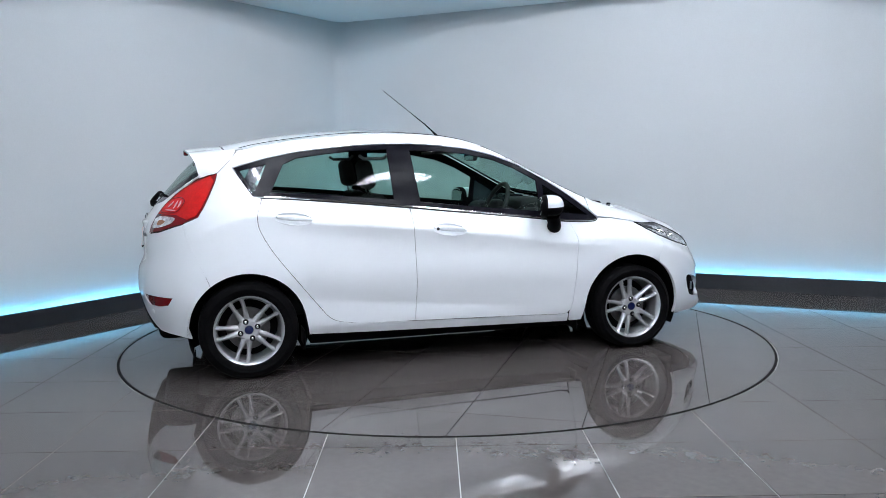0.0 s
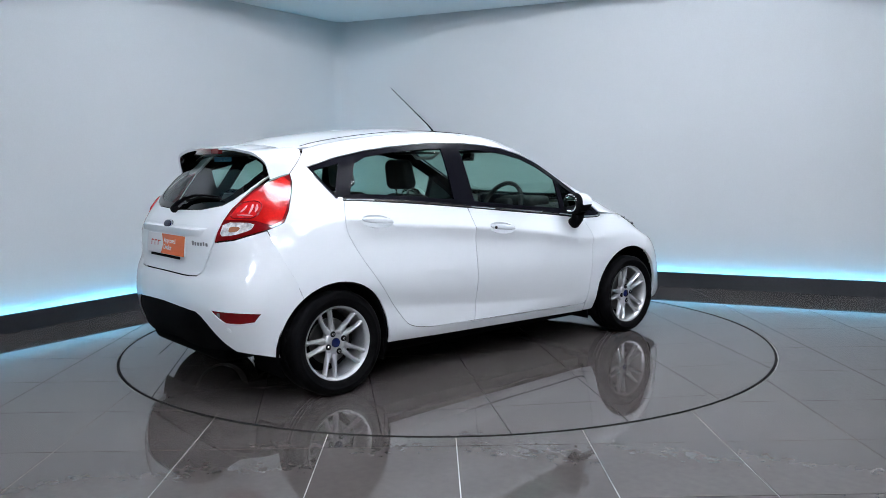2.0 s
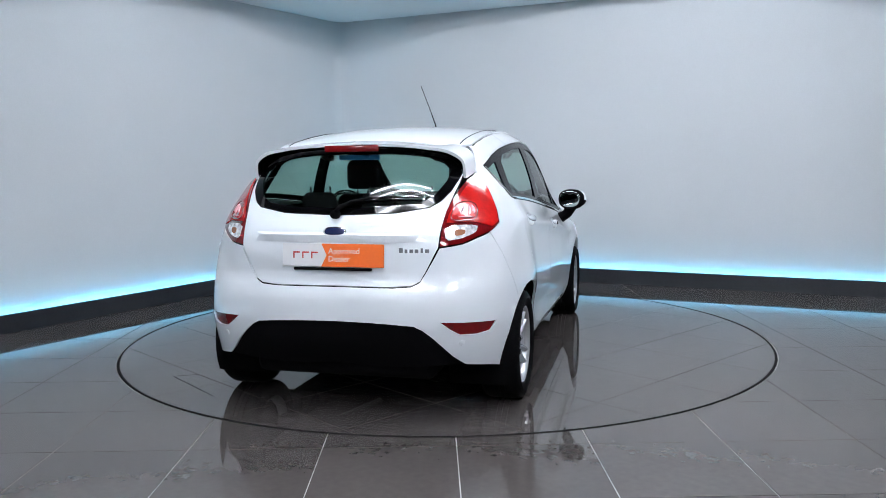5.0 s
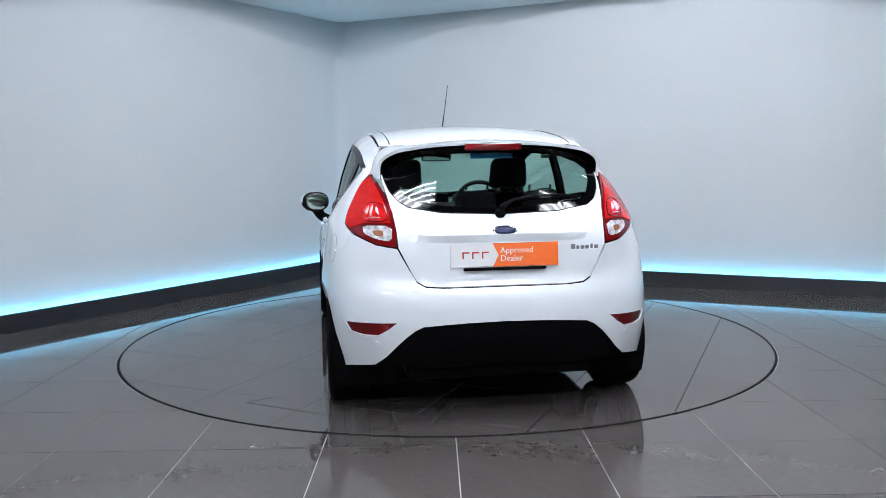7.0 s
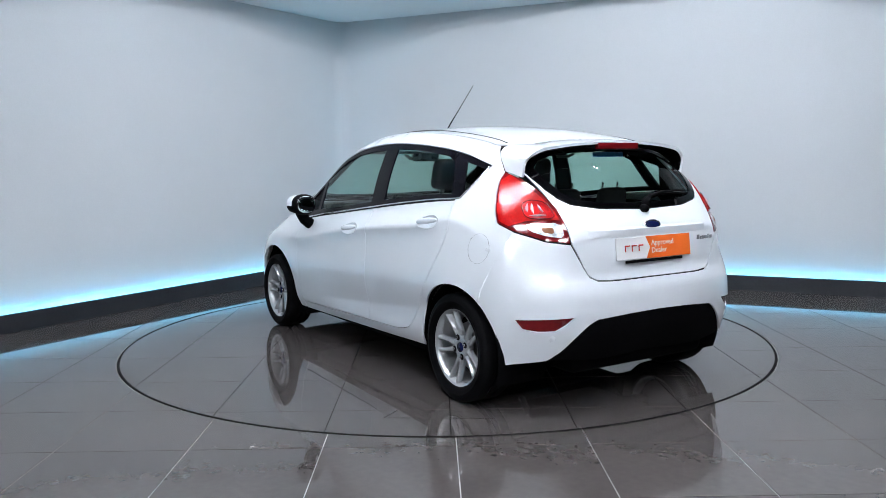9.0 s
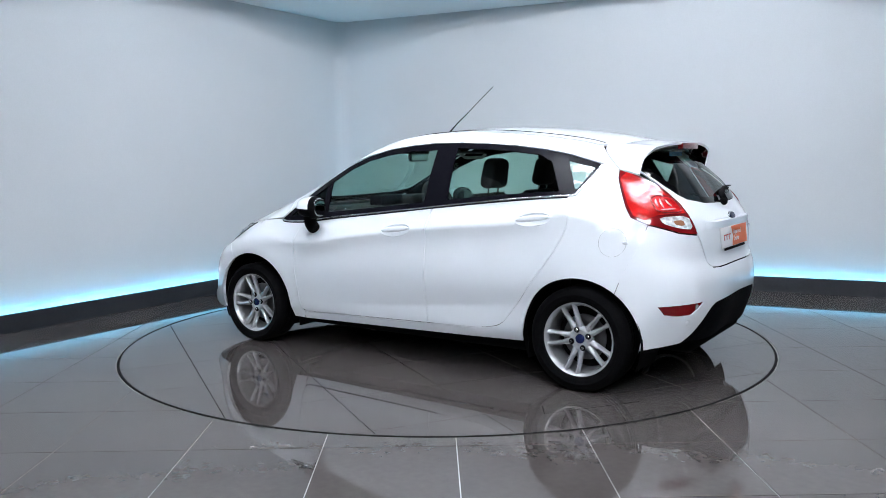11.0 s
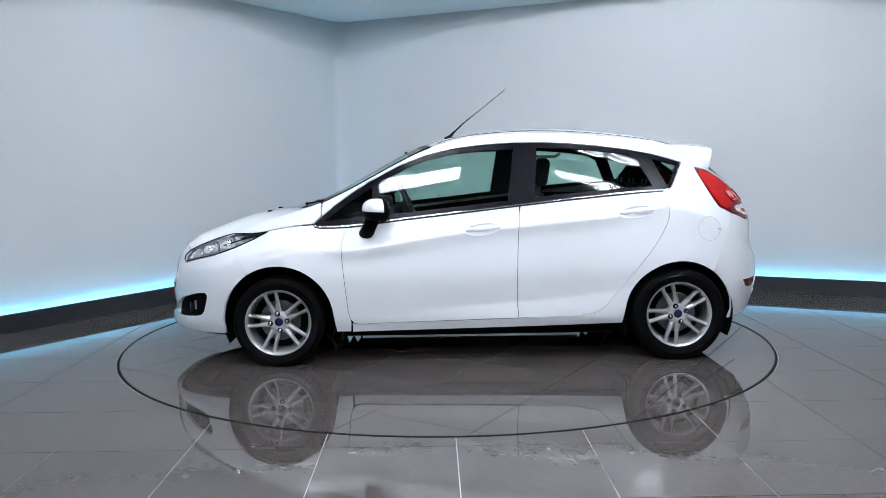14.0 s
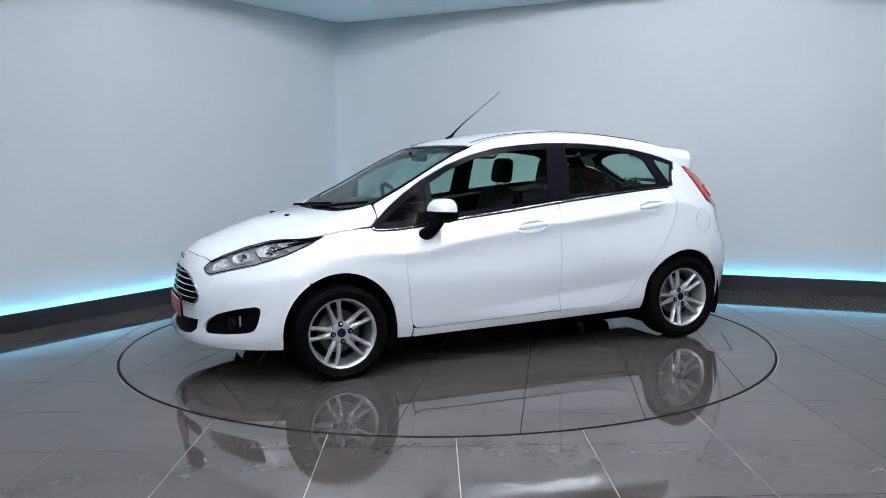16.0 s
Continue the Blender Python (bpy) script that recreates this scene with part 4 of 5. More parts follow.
    for pts in ([(1.88, .385, .67), (1.80, .415, .705), (1.79, .47, .66), (1.90, .42, .635)], [(1.78, .42, .712), (1.69, .475, .752), (1.66, .57, .70), (1.77, .49, .665)],
                [(1.67, .49, .755), (1.57, .555, .79), (1.52, .66, .745), (1.64, .59, .70)], [(1.55, .575, .79), (1.42, .665, .808), (1.42, .70, .79), (1.50, .68, .75)]):
        me = panel_mesh("reflector_bowl", rounded(flat3("head", pts), 1), "head", M["facet"], lift=-0.022, gap=0.002, depth=-0.014, grid=0.02, step=0.012)
        for v in me.vertices:
            v.co += Vector(noise.noise_vector(v.co * 38)) * 0.006
        part("reflector_bowl", me, l), part("reflector_bowl", mirrored(me), r)
    for p0, p1, rad in (((1.62, .60, .742), (1.36, .705, .815), .005), ((1.50, .64, .790), (1.34, .708, .826), .005), ((1.66, .53, .745), (1.64, .60, .695), .003)):
        f0, f1 = to_flat("head", p0), to_flat("head", p1)
        run = [to_skin("head", *f0.lerp(f1, j / 10)) for j in range(11)]
        me = sweep("bezel_rib", [p - n * .010 for p, n in run], rad, M["trim"], 6)
        part("bezel_rib", me, l, "black bezel rib"), part("bezel_rib", mirrored(me), r, "black bezel rib")
    for q, rad in (((1.745, .49, .70), .034), ((1.60, .60, .745), .036)):
        p0, n0 = to_skin("head", *to_flat("head", q))
        me = lathe("projector", [(0.0, 0.004), (rad * 0.5, 0.003), (rad * 0.86, -0.006), (rad, -0.002), (rad, -0.03)], M["chrome"], 24, axis="z")
        t = (Matrix.Translation(p0 - n0 * 0.016) @ Vector((1, 0.35, 0.05)).to_track_quat("Z", "Y").to_matrix().to_4x4())
        me.transform(t)
        part("projector", me, l), part("projector", mirrored(me), r)
    lens = panel_mesh("lens", shrink(flat3("head", H), 0.008), "head", M["lens"], lift=0.0, gap=0.0, depth=0, grid=0.03)
    part("lens", lens, l).visible_shadow = False
    part("lens", mirrored(lens), r).visible_shadow = False
    # side windows: black surround, then panes
    dlo = BELT + DLO_TOP
    fq = [(.955, .895), (.66, .925), (.66, 1.095), (.70, 1.07), (.80, 1.01), (.90, .935)]
    ff = [(.615, .93), (.50, .940), (.146, .975), (-.182, 1.010), (-.225, 1.325), (-.036, 1.318), (.141, 1.300), (.319, 1.262), (.470, 1.205), (.615, 1.125)]
    rr = [(-.352, 1.028), (-.558, 1.048), (-.909, 1.078), (-1.085, 1.088), (-1.005, 1.250), (-.923, 1.287), (-.745, 1.310), (-.568, 1.325), (-.375, 1.332)]
    rq = [(-1.178, 1.098), (-1.105, 1.252), (-1.258, 1.216), (-1.190, 1.100)]
    both("window_surround", panel_mesh("window_surround", dlo, "side", M["trim"], gap=0.002, lift=-0.003, holes=[fq, ff, rr, rq], grid=0.04), C, "black gloss window surround and pillars")
    for nm, pts, mt in (("quarter_light", fq, "quarter_glass"), ("front_side_window", ff, "glass"), ("rear_side_window", rr, "glass"), ("rear_quarter_light", rq, "glass")):
        pane = panel_mesh(nm, pts, "side", M[mt], gap=-0.004, depth=0, lift=-0.009, grid=0.06)
        co = np.array([v.co[:] for v in pane.vertices])
        A = np.stack([np.ones(len(co)), co[:, 0], co[:, 2], co[:, 0] ** 2, co[:, 0] * co[:, 2], co[:, 2] ** 2], 1)
        even = A @ np.linalg.lstsq(A, co[:, 1], rcond=None)[0]
        for v, y in zip(pane.vertices, even):
            v.co.y = y
        for o in both(nm, pane, C, "green-tinted side window"):
            o.visible_shadow = False
    # chrome strip along the waist, up to the tip of the quarter light
    line = [to_skin("side", q[0], q[1])[0] + Vector((0, .003, 0)) for q in curve([(1.02, .868), (.98, .858), (.85, .860), (.747, .869), (.50, .900), (.146, .938), (-.206, .977), (-.558, 1.014), (-.909, 1.046), (-1.15, 1.061)], 6)]
    line += [to_skin("side", *q)[0] + Vector((0, .003, 0)) for q in ((-1.19, 1.066), (-1.22, 1.112), (-1.255, 1.168), (-1.292, 1.226))]
    both("waist_strip", sweep("waist_strip", line, 0.0058, M["chrome"], 6), C, "chrome waist strip")
    seal = [q + Vector((0, .0005, -.0088)) for q in line[:-4]]
    both("waist_seal", sweep("waist_seal", seal, 0.0042, M["trim"], 6), C, "black rubber seal below the waist strip")
    # painted flanges behind the bumper seams
    for pts in ([(-1.60, .90), (-1.575, .86), (-1.545, .77), (-1.50, .675), (-1.475, .615)], [(1.525, .728), (1.478, .668), (1.435, .615), (1.429, .596), (1.4262, .584)]):
        run = [to_skin("side", a[0] + (b[0] - a[0]) * k / 4, a[1] + (b[1] - a[1]) * k / 4) for a, b in zip(pts, pts[1:]) for k in range(5)]
        both("seam_flange", sweep("seam_flange", [p - n * .0095 for p, n in run], .0085, P, 8), C)
    # roof gutters
    for s in (1, -1):
        g = []
        for k in range(24):
            x = -1.25 + 1.50 * k / 23
            q, n = to_skin("top", x, s * (edge_y(x) - 0.062))
            g.append(q + n * 0.0015)
        part("roof_gutter", sweep("roof_gutter", g, 0.0032, M["trim"], 6, flat=0.6), C, "thin black roof gutter strip")
    return doors, rdoors


def tailgate_spoiler():
    cols = [[(-1.352, 0, 1.362), (-1.46, 0, 1.364), (-1.575, 0, 1.350), (-1.572, 0, 1.338), (-1.475, 0, 1.329)],
            [(-1.348, .2, 1.357), (-1.455, .2, 1.358), (-1.57, .2, 1.346), (-1.567, .2, 1.333), (-1.465, .2, 1.323)],
            [(-1.333, .38, 1.342), (-1.44, .38, 1.341), (-1.55, .385, 1.330), (-1.547, .38, 1.317), (-1.44, .38, 1.304)],
            [(-1.272, .50, 1.345), (-1.41, .505, 1.322), (-1.53, .51, 1.305), (-1.526, .50, 1.292), (-1.43, .475, 1.278)],
            [(-1.292, .565, 1.298), (-1.40, .575, 1.275), (-1.508, .565, 1.262), (-1.503, .553, 1.255), (-1.44, .53, 1.235)],
            [(-1.384, .603, 1.202), (-1.43, .597, 1.192), (-1.486, .577, 1.172), (-1.482, .562, 1.172), (-1.455, .548, 1.18)]]
    for c in cols[:4]:
        x, y, _ = c[0]
        c[0] = (x, y, to_skin("top", x, y)[0].z)
    G = np.array(cols, float).transpose(1, 0, 2)
    u = np.concatenate([[0], np.cumsum(np.linalg.norm(np.diff(G, axis=1), axis=2).mean(0))])
    G = hermite(G, u, 8, None)
    n = G.shape[1]
    verts = [tuple(q) for q in np.concatenate([G[:, :0:-1] * np.array([1, -1, 1]), G], axis=1).reshape(-1, 3)]
    wide = 2 * n - 1
    me = link_mesh("spoiler", verts[:4 * wide], grid_faces(4, wide, True), M["paint"])
    under = link_mesh("spoiler_underside", verts[3 * wide:], grid_faces(2, wide, True), M["black_glass"])
    sp = part("spoiler", sharp(me, 50), CAR, "white roof spoiler over the rear window")
    part("spoiler_underside", under, sp, "gloss black underside of the spoiler")
    part("brake_light", rounded_box("brake_light", 0.03, 0.292, 0.036, M["dark_red"], 0.008, at=(-1.560, 0, 1.327)), sp, "dark red high brake light")


# ---- wheels ----
def wheel_meshes(R=0.288):
    tyre = lathe("tyre", [(.196, -.085), (.205, -.098), (.235, -.103), (R - .026, -.101), (R - .009, -.092), (R - .0015, -.078), (R, -.050), (R, -.032), (R - .007, -.031), (R - .007, -.026), (R, -.025), (R, -.004),
                          (R - .007, -.003), (R - .007, .003), (R, .004), (R, .025), (R - .007, .026), (R - .007, .031), (R, .032), (R, .050), (R - .0015, .078), (R - .009, .092), (R - .026, .101), (.250, .103), (.248, .1045), (.242, .1045), (.240, .103), (.230, .101), (.215, .096), (.206, .087), (.200, .078)],
                 M["rubber"], 72)
    rim = lathe("rim", [(.187, .058), (.190, .070), (.196, .080), (.201, .087), (.2065, .0895), (.2075, .085), (.200, .078)], M["alloy"], 72)
    barrel = lathe("barrel", [(.199, -.09), (.192, -.088), (.178, -.07), (.176, 0.0), (.1875, .060)], M["barrel"], 60)
    disc = lathe("brake_disc", [(.03, .0), (.125, .0), (.127, -.01), (.03, -.012)], M["disc_steel"], 48)
    drum = lathe("backing_plate", [(.0, -.03), (.165, -.03), (.17, -.04)], M["inner"], 48)
    hub = lathe("hub", [(.0, .060), (.030, .060), (.034, .062), (.054, .061), (.064, .056), (.069, .046), (.068, .02)], M["alloy"], 40)
    cap = lathe("centre_cap", [(.0, .068), (.020, .067), (.025, .065), (.0265, .060)], M["blue"], 32)
    nut = lathe("wheel_nut", [(.0, .0715), (.005, .072), (.0085, .069), (.0095, .05)], M["chrome"], 10)
    # black disc on the hub, painted in for the shade of a nut recess
    well = lathe("nut_well", [(.0, .0655), (.0150, .0655), (.0165, .0630)], M["inner"], 16)
    for me in (rim, barrel, hub):
        me.transform(Matrix.Diagonal((0.985, 1.0, 0.985, 1.0)))
    return tyre, rim, barrel, disc, drum, hub, cap, nut, well


def spoke_mesh(s):
    """One of the paired spokes: leaves the hub, bends, and flares into the rim."""
    run = [(.034, .012), (.060, .0140), (.085, .0190), (.115, .0250), (.150, .0305), (.176, .0330), (.195, .0345)]
    path = [(math.hypot(p, q), s * math.degrees(math.atan2(q, p))) for p, q in run]
    height = [.054, .056, .059, .064, .071, .077, .078]
    wide = [.025, .0215, .0165, .0135, .0122, .0128, .019]
    verts, faces = [], []
    for (r, a), h, w in zip(path, height, wide):
        a = radians(a)
        c, sn = math.cos(a), math.sin(a)
        for off, dy in ((-w, -.026), (-w * .92, -.008), (-w * .22, .002), (w * .22, .002), (w * .92, -.008), (w, -.026)):
            verts.append((r * c - off * sn, h + dy, r * sn + off * c))
    n = len(path)
    for i in range(n - 1):
        for k in range(5):
            faces.append((i * 6 + k, i * 6 + k + 1, (i + 1) * 6 + k + 1, (i + 1) * 6 + k))
    bm = bmesh.new()
    bv = [bm.verts.new(v) for v in verts]
    for f in faces:
        bm.faces.new([bv[i] for i in f])
    bm.transform(Matrix.Diagonal((0.985, 1.0, 0.985, 1.0)))
    return sharp(bm_mesh("spoke", bm, M["alloy"]), 40)


def wheels():
    front, rear = wheel_meshes(.277), wheel_meshes(.288)
    sp = [spoke_mesh(1), spoke_mesh(-1)]
    for x, half, phase, nuts, R, kit in ((1.2445, .757, 141, 173, .277, front), (-1.2445, .738, 148, 160, .288, rear)):
        tyre, rim, barrel, disc, drum, hub, cap, nut, well = kit
        for s in (1, -1):
            # outward axis is local +y
            m = pose(x, s * half, R, 0, 0, 0 if s > 0 else 180)
            w = new("wheel")
            w.parent = CAR
            w.matrix_basis = m
            tagged(w, "five-spoke silver alloy wheel with a black tyre")
            part("tyre", tyre, w), part("rim", rim, w), part("barrel", barrel, w, "dull dark inner barrel"), part("brake_disc", disc, w), part("backing_plate", drum, w)
            part("hub", hub, w), part("centre_cap", cap, w, "blue oval centre cap")
            for k in range(5):
                for q in sp:
                    part("spoke", q, w, m=pose(0, 0, 0, 0, phase + 72 * k, 0))
            for k in range(4):
                a = radians(nuts + 90 * k)
                m2 = pose(.052 * math.cos(a), 0, .052 * math.sin(a))
                part("wheel_nut", nut, w, m=m2), part("nut_well", well, w, m=m2)


# ---- hidden body, arches, cabin ----
def inner_body():
    # dark lining within the lower skin, open at the wheel arches
    rows = SIDE[:54]
    a, b = rows.shape[:2]
    verts, faces = [], []
    for s in (1, -1):
        base = len(verts)
        for i in range(a):
            for j in range(b):
                q = rows[i, j]
                k = 0.94 if abs(q[0]) < 1.7 else 0.95
                verts.append((q[0] * 0.972, s * q[1] * k, min(q[2], 1.0) - 0.004))
        for f in grid_faces(a, b, s < 0, base):
            c = np.mean([verts[i] for i in f], axis=0)
            if min(math.hypot(c[0] - 1.2445, c[2] - .288), math.hypot(c[0] + 1.2445, c[2] - .288)) < 0.35 and abs(c[1]) > 0.5:
                continue
            faces.append(f)
    part("inner_body", link_mesh("inner_body", verts, faces, M["inner"]), CAR)
    for x in (1.2445, -1.2445):
        prof = [(.345, .80), (.345, .50), (.0, .50)]
        for s in (1, -1):
            v, f = [], []
            n = 25
            for i in range(n):
                w = radians(-25 + 230 * i / (n - 1))
                for r, y in prof:
                    v.append((x + r * math.cos(w), s * y, .288 + r * math.sin(w)))
            for i in range(n - 1):
                for k in range(2):
                    q = (i * 3 + k, i * 3 + k + 1, (i + 1) * 3 + k + 1, (i + 1) * 3 + k)
                    f.append(q if s > 0 else q[::-1])
            part("arch_liner", link_mesh("arch_liner", v, f, M["inner"]), CAR)
    part("floor_pan", rounded_box("floor_pan", 1.76, 1.40, 0.07, M["inner"], 0.015, at=(0.0, 0, .190)), CAR)
    part("silencer", rounded_box("silencer", 0.24, 0.95, 0.15, M["inner"], 0.05, 3, at=(-1.64, 0.0, .27)), CAR)
    part("tunnel", rounded_box("tunnel", 3.2, 0.94, 0.06, M["inner"], 0.015, at=(0.0, 0, .235)), CAR)
    part("engine_tray", rounded_box("engine_tray", 0.62, 1.0, 0.05, M["plastic"], 0.015, at=(1.45, 0, .19)), CAR)
    part("bulkhead", rounded_box("bulkhead", 0.05, 1.30, 0.62, M["inner"], 0.01, at=(1.05, 0, .56)), CAR)
    part("exhaust_pipe", sweep("exhaust_pipe", [(.4, .1, .19), (-.9, .12, .19), (-1.3, .35, .24), (-1.66, .42, .235), (-1.74, .42, .225)], 0.020, M["alloy_dark"], 10), CAR, "dull steel exhaust pipe")
    part("rear_axle", rounded_box("rear_axle", 0.10, 1.30, 0.09, M["inner"], 0.02, at=(-1.15, 0, .27)), CAR)
    for x, y in ((-1.60, .70), (.86, .70)):
        both("mud_flap", rounded_box("mud_flap", 0.008, 0.17, 0.12, M["plastic"], 0.003, at=(x + (0.0 if x > 0 else .68), y, .20)), CAR)
    # head lining
    T = TOP[:, 16:70].copy()
    a, b = T.shape[:2]
    v = [tuple(q * np.array([1, 0.985, 1]) - np.array([0, 0, .03])) for q in T.reshape(-1, 3)]
    v += [(q[0], -q[1], q[2]) for q in v]
    part("head_lining", link_mesh("head_lining", v, grid_faces(a, b, True) + grid_faces(a, b, False, a * b), M["liner"]), CAR, "grey cloth head lining")


def seat(x, y, wide, name, label):
    s = part(name, rounded_box("cushion", .50, wide, .17, M["fabric"], .05, 3, at=(x + .18, y, .40)), CAR, label)
    bm = rounded_box("seat_back", .13, wide * .98, .60 if wide < .6 else .52, M["fabric"], .05, 3, taper=.86)
    bm.transform(pose(x - .10, y, .76 if wide < .6 else .72, 0, -16, 0))
    part("seat_back", bm, s)
    for dy in ((0,) if wide < .6 else (-.36, 0, .36)):
        hr = rounded_box("headrest", .09, .25 if wide < .6 else .22, .19 if wide < .6 else .13, M["fabric"], .04, 3, taper=.9)
        hr.transform(pose(x - .215 - (.0 if wide < .6 else .0), y + dy, 1.175 if wide < .6 else 1.025, 0, -10, 0))
        part("headrest", hr, s)
        for e in (-.06, .06):
            part("post", sweep("post", [(x - .19, y + dy + e, 1.0), (x - .205, y + dy + e, 1.12)], .006, M["chrome"], 6), s)


def cabin():
    seat(-.23, .34, .48, "front_seat", "black cloth front seat with headrest")
    seat(-.23, -.34, .48, "front_seat", "black cloth front seat with headrest")
    seat(-.93, 0, 1.20, "rear_bench", "black cloth rear bench with three headrests")
    part("parcel_shelf", rounded_box("parcel_shelf", .42, 1.12, .03, M["dash"], .01, at=(-1.40, 0, .985)), CAR)
    d = part("dashboard", rounded_box("dashboard", .50, 1.34, .20, M["dash"], .07, 3, taper=.95, at=(.80, 0, .84)), CAR, "black soft-touch dashboard")
    part("binnacle", rounded_box("binnacle", .20, .34, .09, M["dash"], .035, 3, at=(.68, -.34, .955)), d)
    part("centre_screen", rounded_box("centre_screen", .12, .26, .10, M["trim"], .02, 2, at=(.70, 0, .96)), d)
    part("console", rounded_box("console", .75, .22, .20, M["dash"], .04, 2, at=(.25, 0, .42)), CAR)
    n, c = 28, Vector((.45, -.34, .93))
    ring = [(c.x + .18 * math.sin(w) * math.sin(radians(25)), c.y + .18 * math.cos(w), c.z + .18 * math.sin(w) * math.cos(radians(25))) for w in [2 * math.pi * i / n for i in range(n)]]
    wh = part("steering_wheel", sweep("steering_wheel", ring, .016, M["dash"], 10, closed=True), CAR, "black steering wheel")
    part("boss", rounded_box("boss", .06, .15, .12, M["dash"], .025, 3, at=(c.x + .02, c.y, c.z)), wh)
    for dy in (-.10, .10):
        part("spoke", rounded_box("spoke", .02, .10, .03, M["dash"], .008, at=(c.x + .015, c.y + dy, c.z)), wh)
    part("column", sweep("column", [(c.x + .03, c.y, c.z), (.75, c.y, .83)], .035, M["dash"], 10), wh)
    mir = part("rear_view_mirror", rounded_box("rear_view_mirror", .035, .22, .065, M["dash"], .02, 3, at=(.40, .0, 1.285)), CAR)
    part("mirror_glass", rounded_box("mirror_glass", .004, .20, .05, M["mirror"], .0015, 1, at=(.381, 0, 1.285)), mir)
    part("stalk", sweep("stalk", [(.41, 0, 1.29), (.47, 0, 1.315)], .010, M["dash"], 8), mir)
    both("sun_visor", rounded_box("sun_visor", .16, .36, .018, M["liner"], .008, 2, at=(.25, .36, 1.315)), CAR)
    for s in (1, -1):
        part("grab_handle", sweep("grab_handle", [(-.35, s * .60, 1.30), (-.38, s * .585, 1.275), (-.50, s * .585, 1.275), (-.53, s * .60, 1.295)], .010, M["liner"], 8), CAR)


# ---- fittings ----
def ellipsoid(name, mat, sx, sy, sz, at, seg=20, cut=None, cut2=None, cut3=None):
    bm = bmesh.new()
    bmesh.ops.create_uvsphere(bm, u_segments=seg, v_segments=seg // 2 + 2, radius=1.0)
    for v in bm.verts:
        c = v.co
        v.co = Vector((math.copysign(abs(c.x) ** .8, c.x) * sx, math.copysign(abs(c.y) ** .8, c.y) * sy, math.copysign(abs(c.z) ** .85, c.z) * sz)) + Vector(at)
    for cut in [q for q in (cut, cut2, cut3) if q]:
        g = bm.verts[:] + bm.edges[:] + bm.faces[:]
        bmesh.ops.bisect_plane(bm, geom=g, plane_co=cut[0], plane_no=cut[1], clear_outer=True)
        rim = [e for e in bm.edges if e.is_boundary]
        bmesh.ops.holes_fill(bm, edges=rim)
    return sharp(bm_mesh(name, bm, mat), 50)


def fittings(doors, rdoors):
    C = CAR
    # door mirrors
    swing = Matrix.Translation((.618, .905, 0)) @ pose(0, 0, 0, 0, 0, 15) @ Matrix.Translation((-.618, -.905, 0))

    def left(m):
        if not m.name.startswith("foot"):
            m.transform(swing)
        return m

    for s, me_fix in ((1, left), (-1, lambda m: mirrored(left(m)))):
        rootob = part("door_mirror", me_fix(ellipsoid("door_mirror", M["paint"], .086, .100, .072, (.618, .889, .965), 24, cut=((0, 0, .922), (0.06, 0, -1)), cut2=((.556, 0, 0), (-1, 0, 0)))), C, "white door mirror on a black foot")
        part("lower_cover", me_fix(ellipsoid("lower_cover", M["plastic"], .083, .098, .060, (.617, .889, .962), 24, cut=((0, 0, .923), (-0.06, 0, 1)), cut2=((.556, 0, 0), (-1, 0, 0)))), rootob, "black lower cover")
        part("foot", me_fix(sweep("foot", [(.70, .765, .812), (.69, .80, .825), (.672, .845, .855), (.65, .875, .905)], [.045, .046, .042, .045], M["plastic"], 12, flat=.85)), rootob, "black mirror foot")
        g = ellipsoid("glass", M["mirror"], .003, .076, .051, (.5535, .889, .960), 20)
        part("glass", me_fix(g), rootob)
        part("glass_frame", me_fix(ellipsoid("glass_frame", M["plastic"], .076, .1025, .0740, (.612, .889, .964), 28, cut=((.5545, 0, 0), (-1, 0, 0)), cut2=((.592, 0, 0), (1, 0, 0)))), rootob)
        part("indicator", me_fix(ellipsoid("indicator", M["lamp_bezel"], .0872, .1015, .0735, (.618, .889, .965), 28, cut=((0, 0, .921), (0, 0, -1)), cut2=((0, 0, .944), (0, 0, 1)), cut3=((0, .930, 0), (.35, -1, 0)))), rootob, "clear side indicator")
    # handles
    for pair, (x, z) in zip((doors, rdoors), GRIPS):
        q, n = to_skin("side", x, z)
        cup = panel_mesh("handle_cup", grip_outline(x, z, 1.03), "side", M["paint"], gap=0.0, depth=0, lift=-.0015, grid=.014, step=.012)
        for v in cup.vertices:
            u, w = (v.co.x - x) / .108, (v.co.z - z + .105 * (v.co.x - x)) / .034
            v.co.y -= .026 * max(0.0, 1 - u * u - w * w) ** .7
        bar = ellipsoid("handle", M["paint"], .107, .011, .0165, (0, 0, 0), 24)
        for v in bar.vertices:
            v.co.y += .010 * (1 - (v.co.x / .107) ** 2)
        bar.transform(Matrix.Translation(q + Vector((0, .004, .006))) @ pose(0, 0, 0, 8, 6, 0))
        for me, nm, lb in ((cup, "handle_cup", ""), (bar, "handle", "white door handle")):
            part(nm, me, pair[0], lb), part(nm, mirrored(me), pair[1], lb)
    lock = ellipsoid("lock", M["alloy_dark"], .010, .004, .010, (-.105, to_skin("side", -.105, .842)[0].y + .030, .846), 12)
    part("lock", mirrored(lock), doors[1], "key lock")
    # fuel flap on the left rear quarter
    fl = [to_skin("side", -1.428 + .072 * math.cos(w), .822 + .074 * math.sin(w)) for w in [2 * math.pi * i / 40 for i in range(40)]]
    part("fuel_flap_gap", sweep("fuel_flap_gap", [p + n * .0003 for p, n in fl], .0010, M["barrel"], 5, closed=True, flat=.6), C, "round gap of the fuel flap")
    q, n = to_skin("side", -1.495, .822)
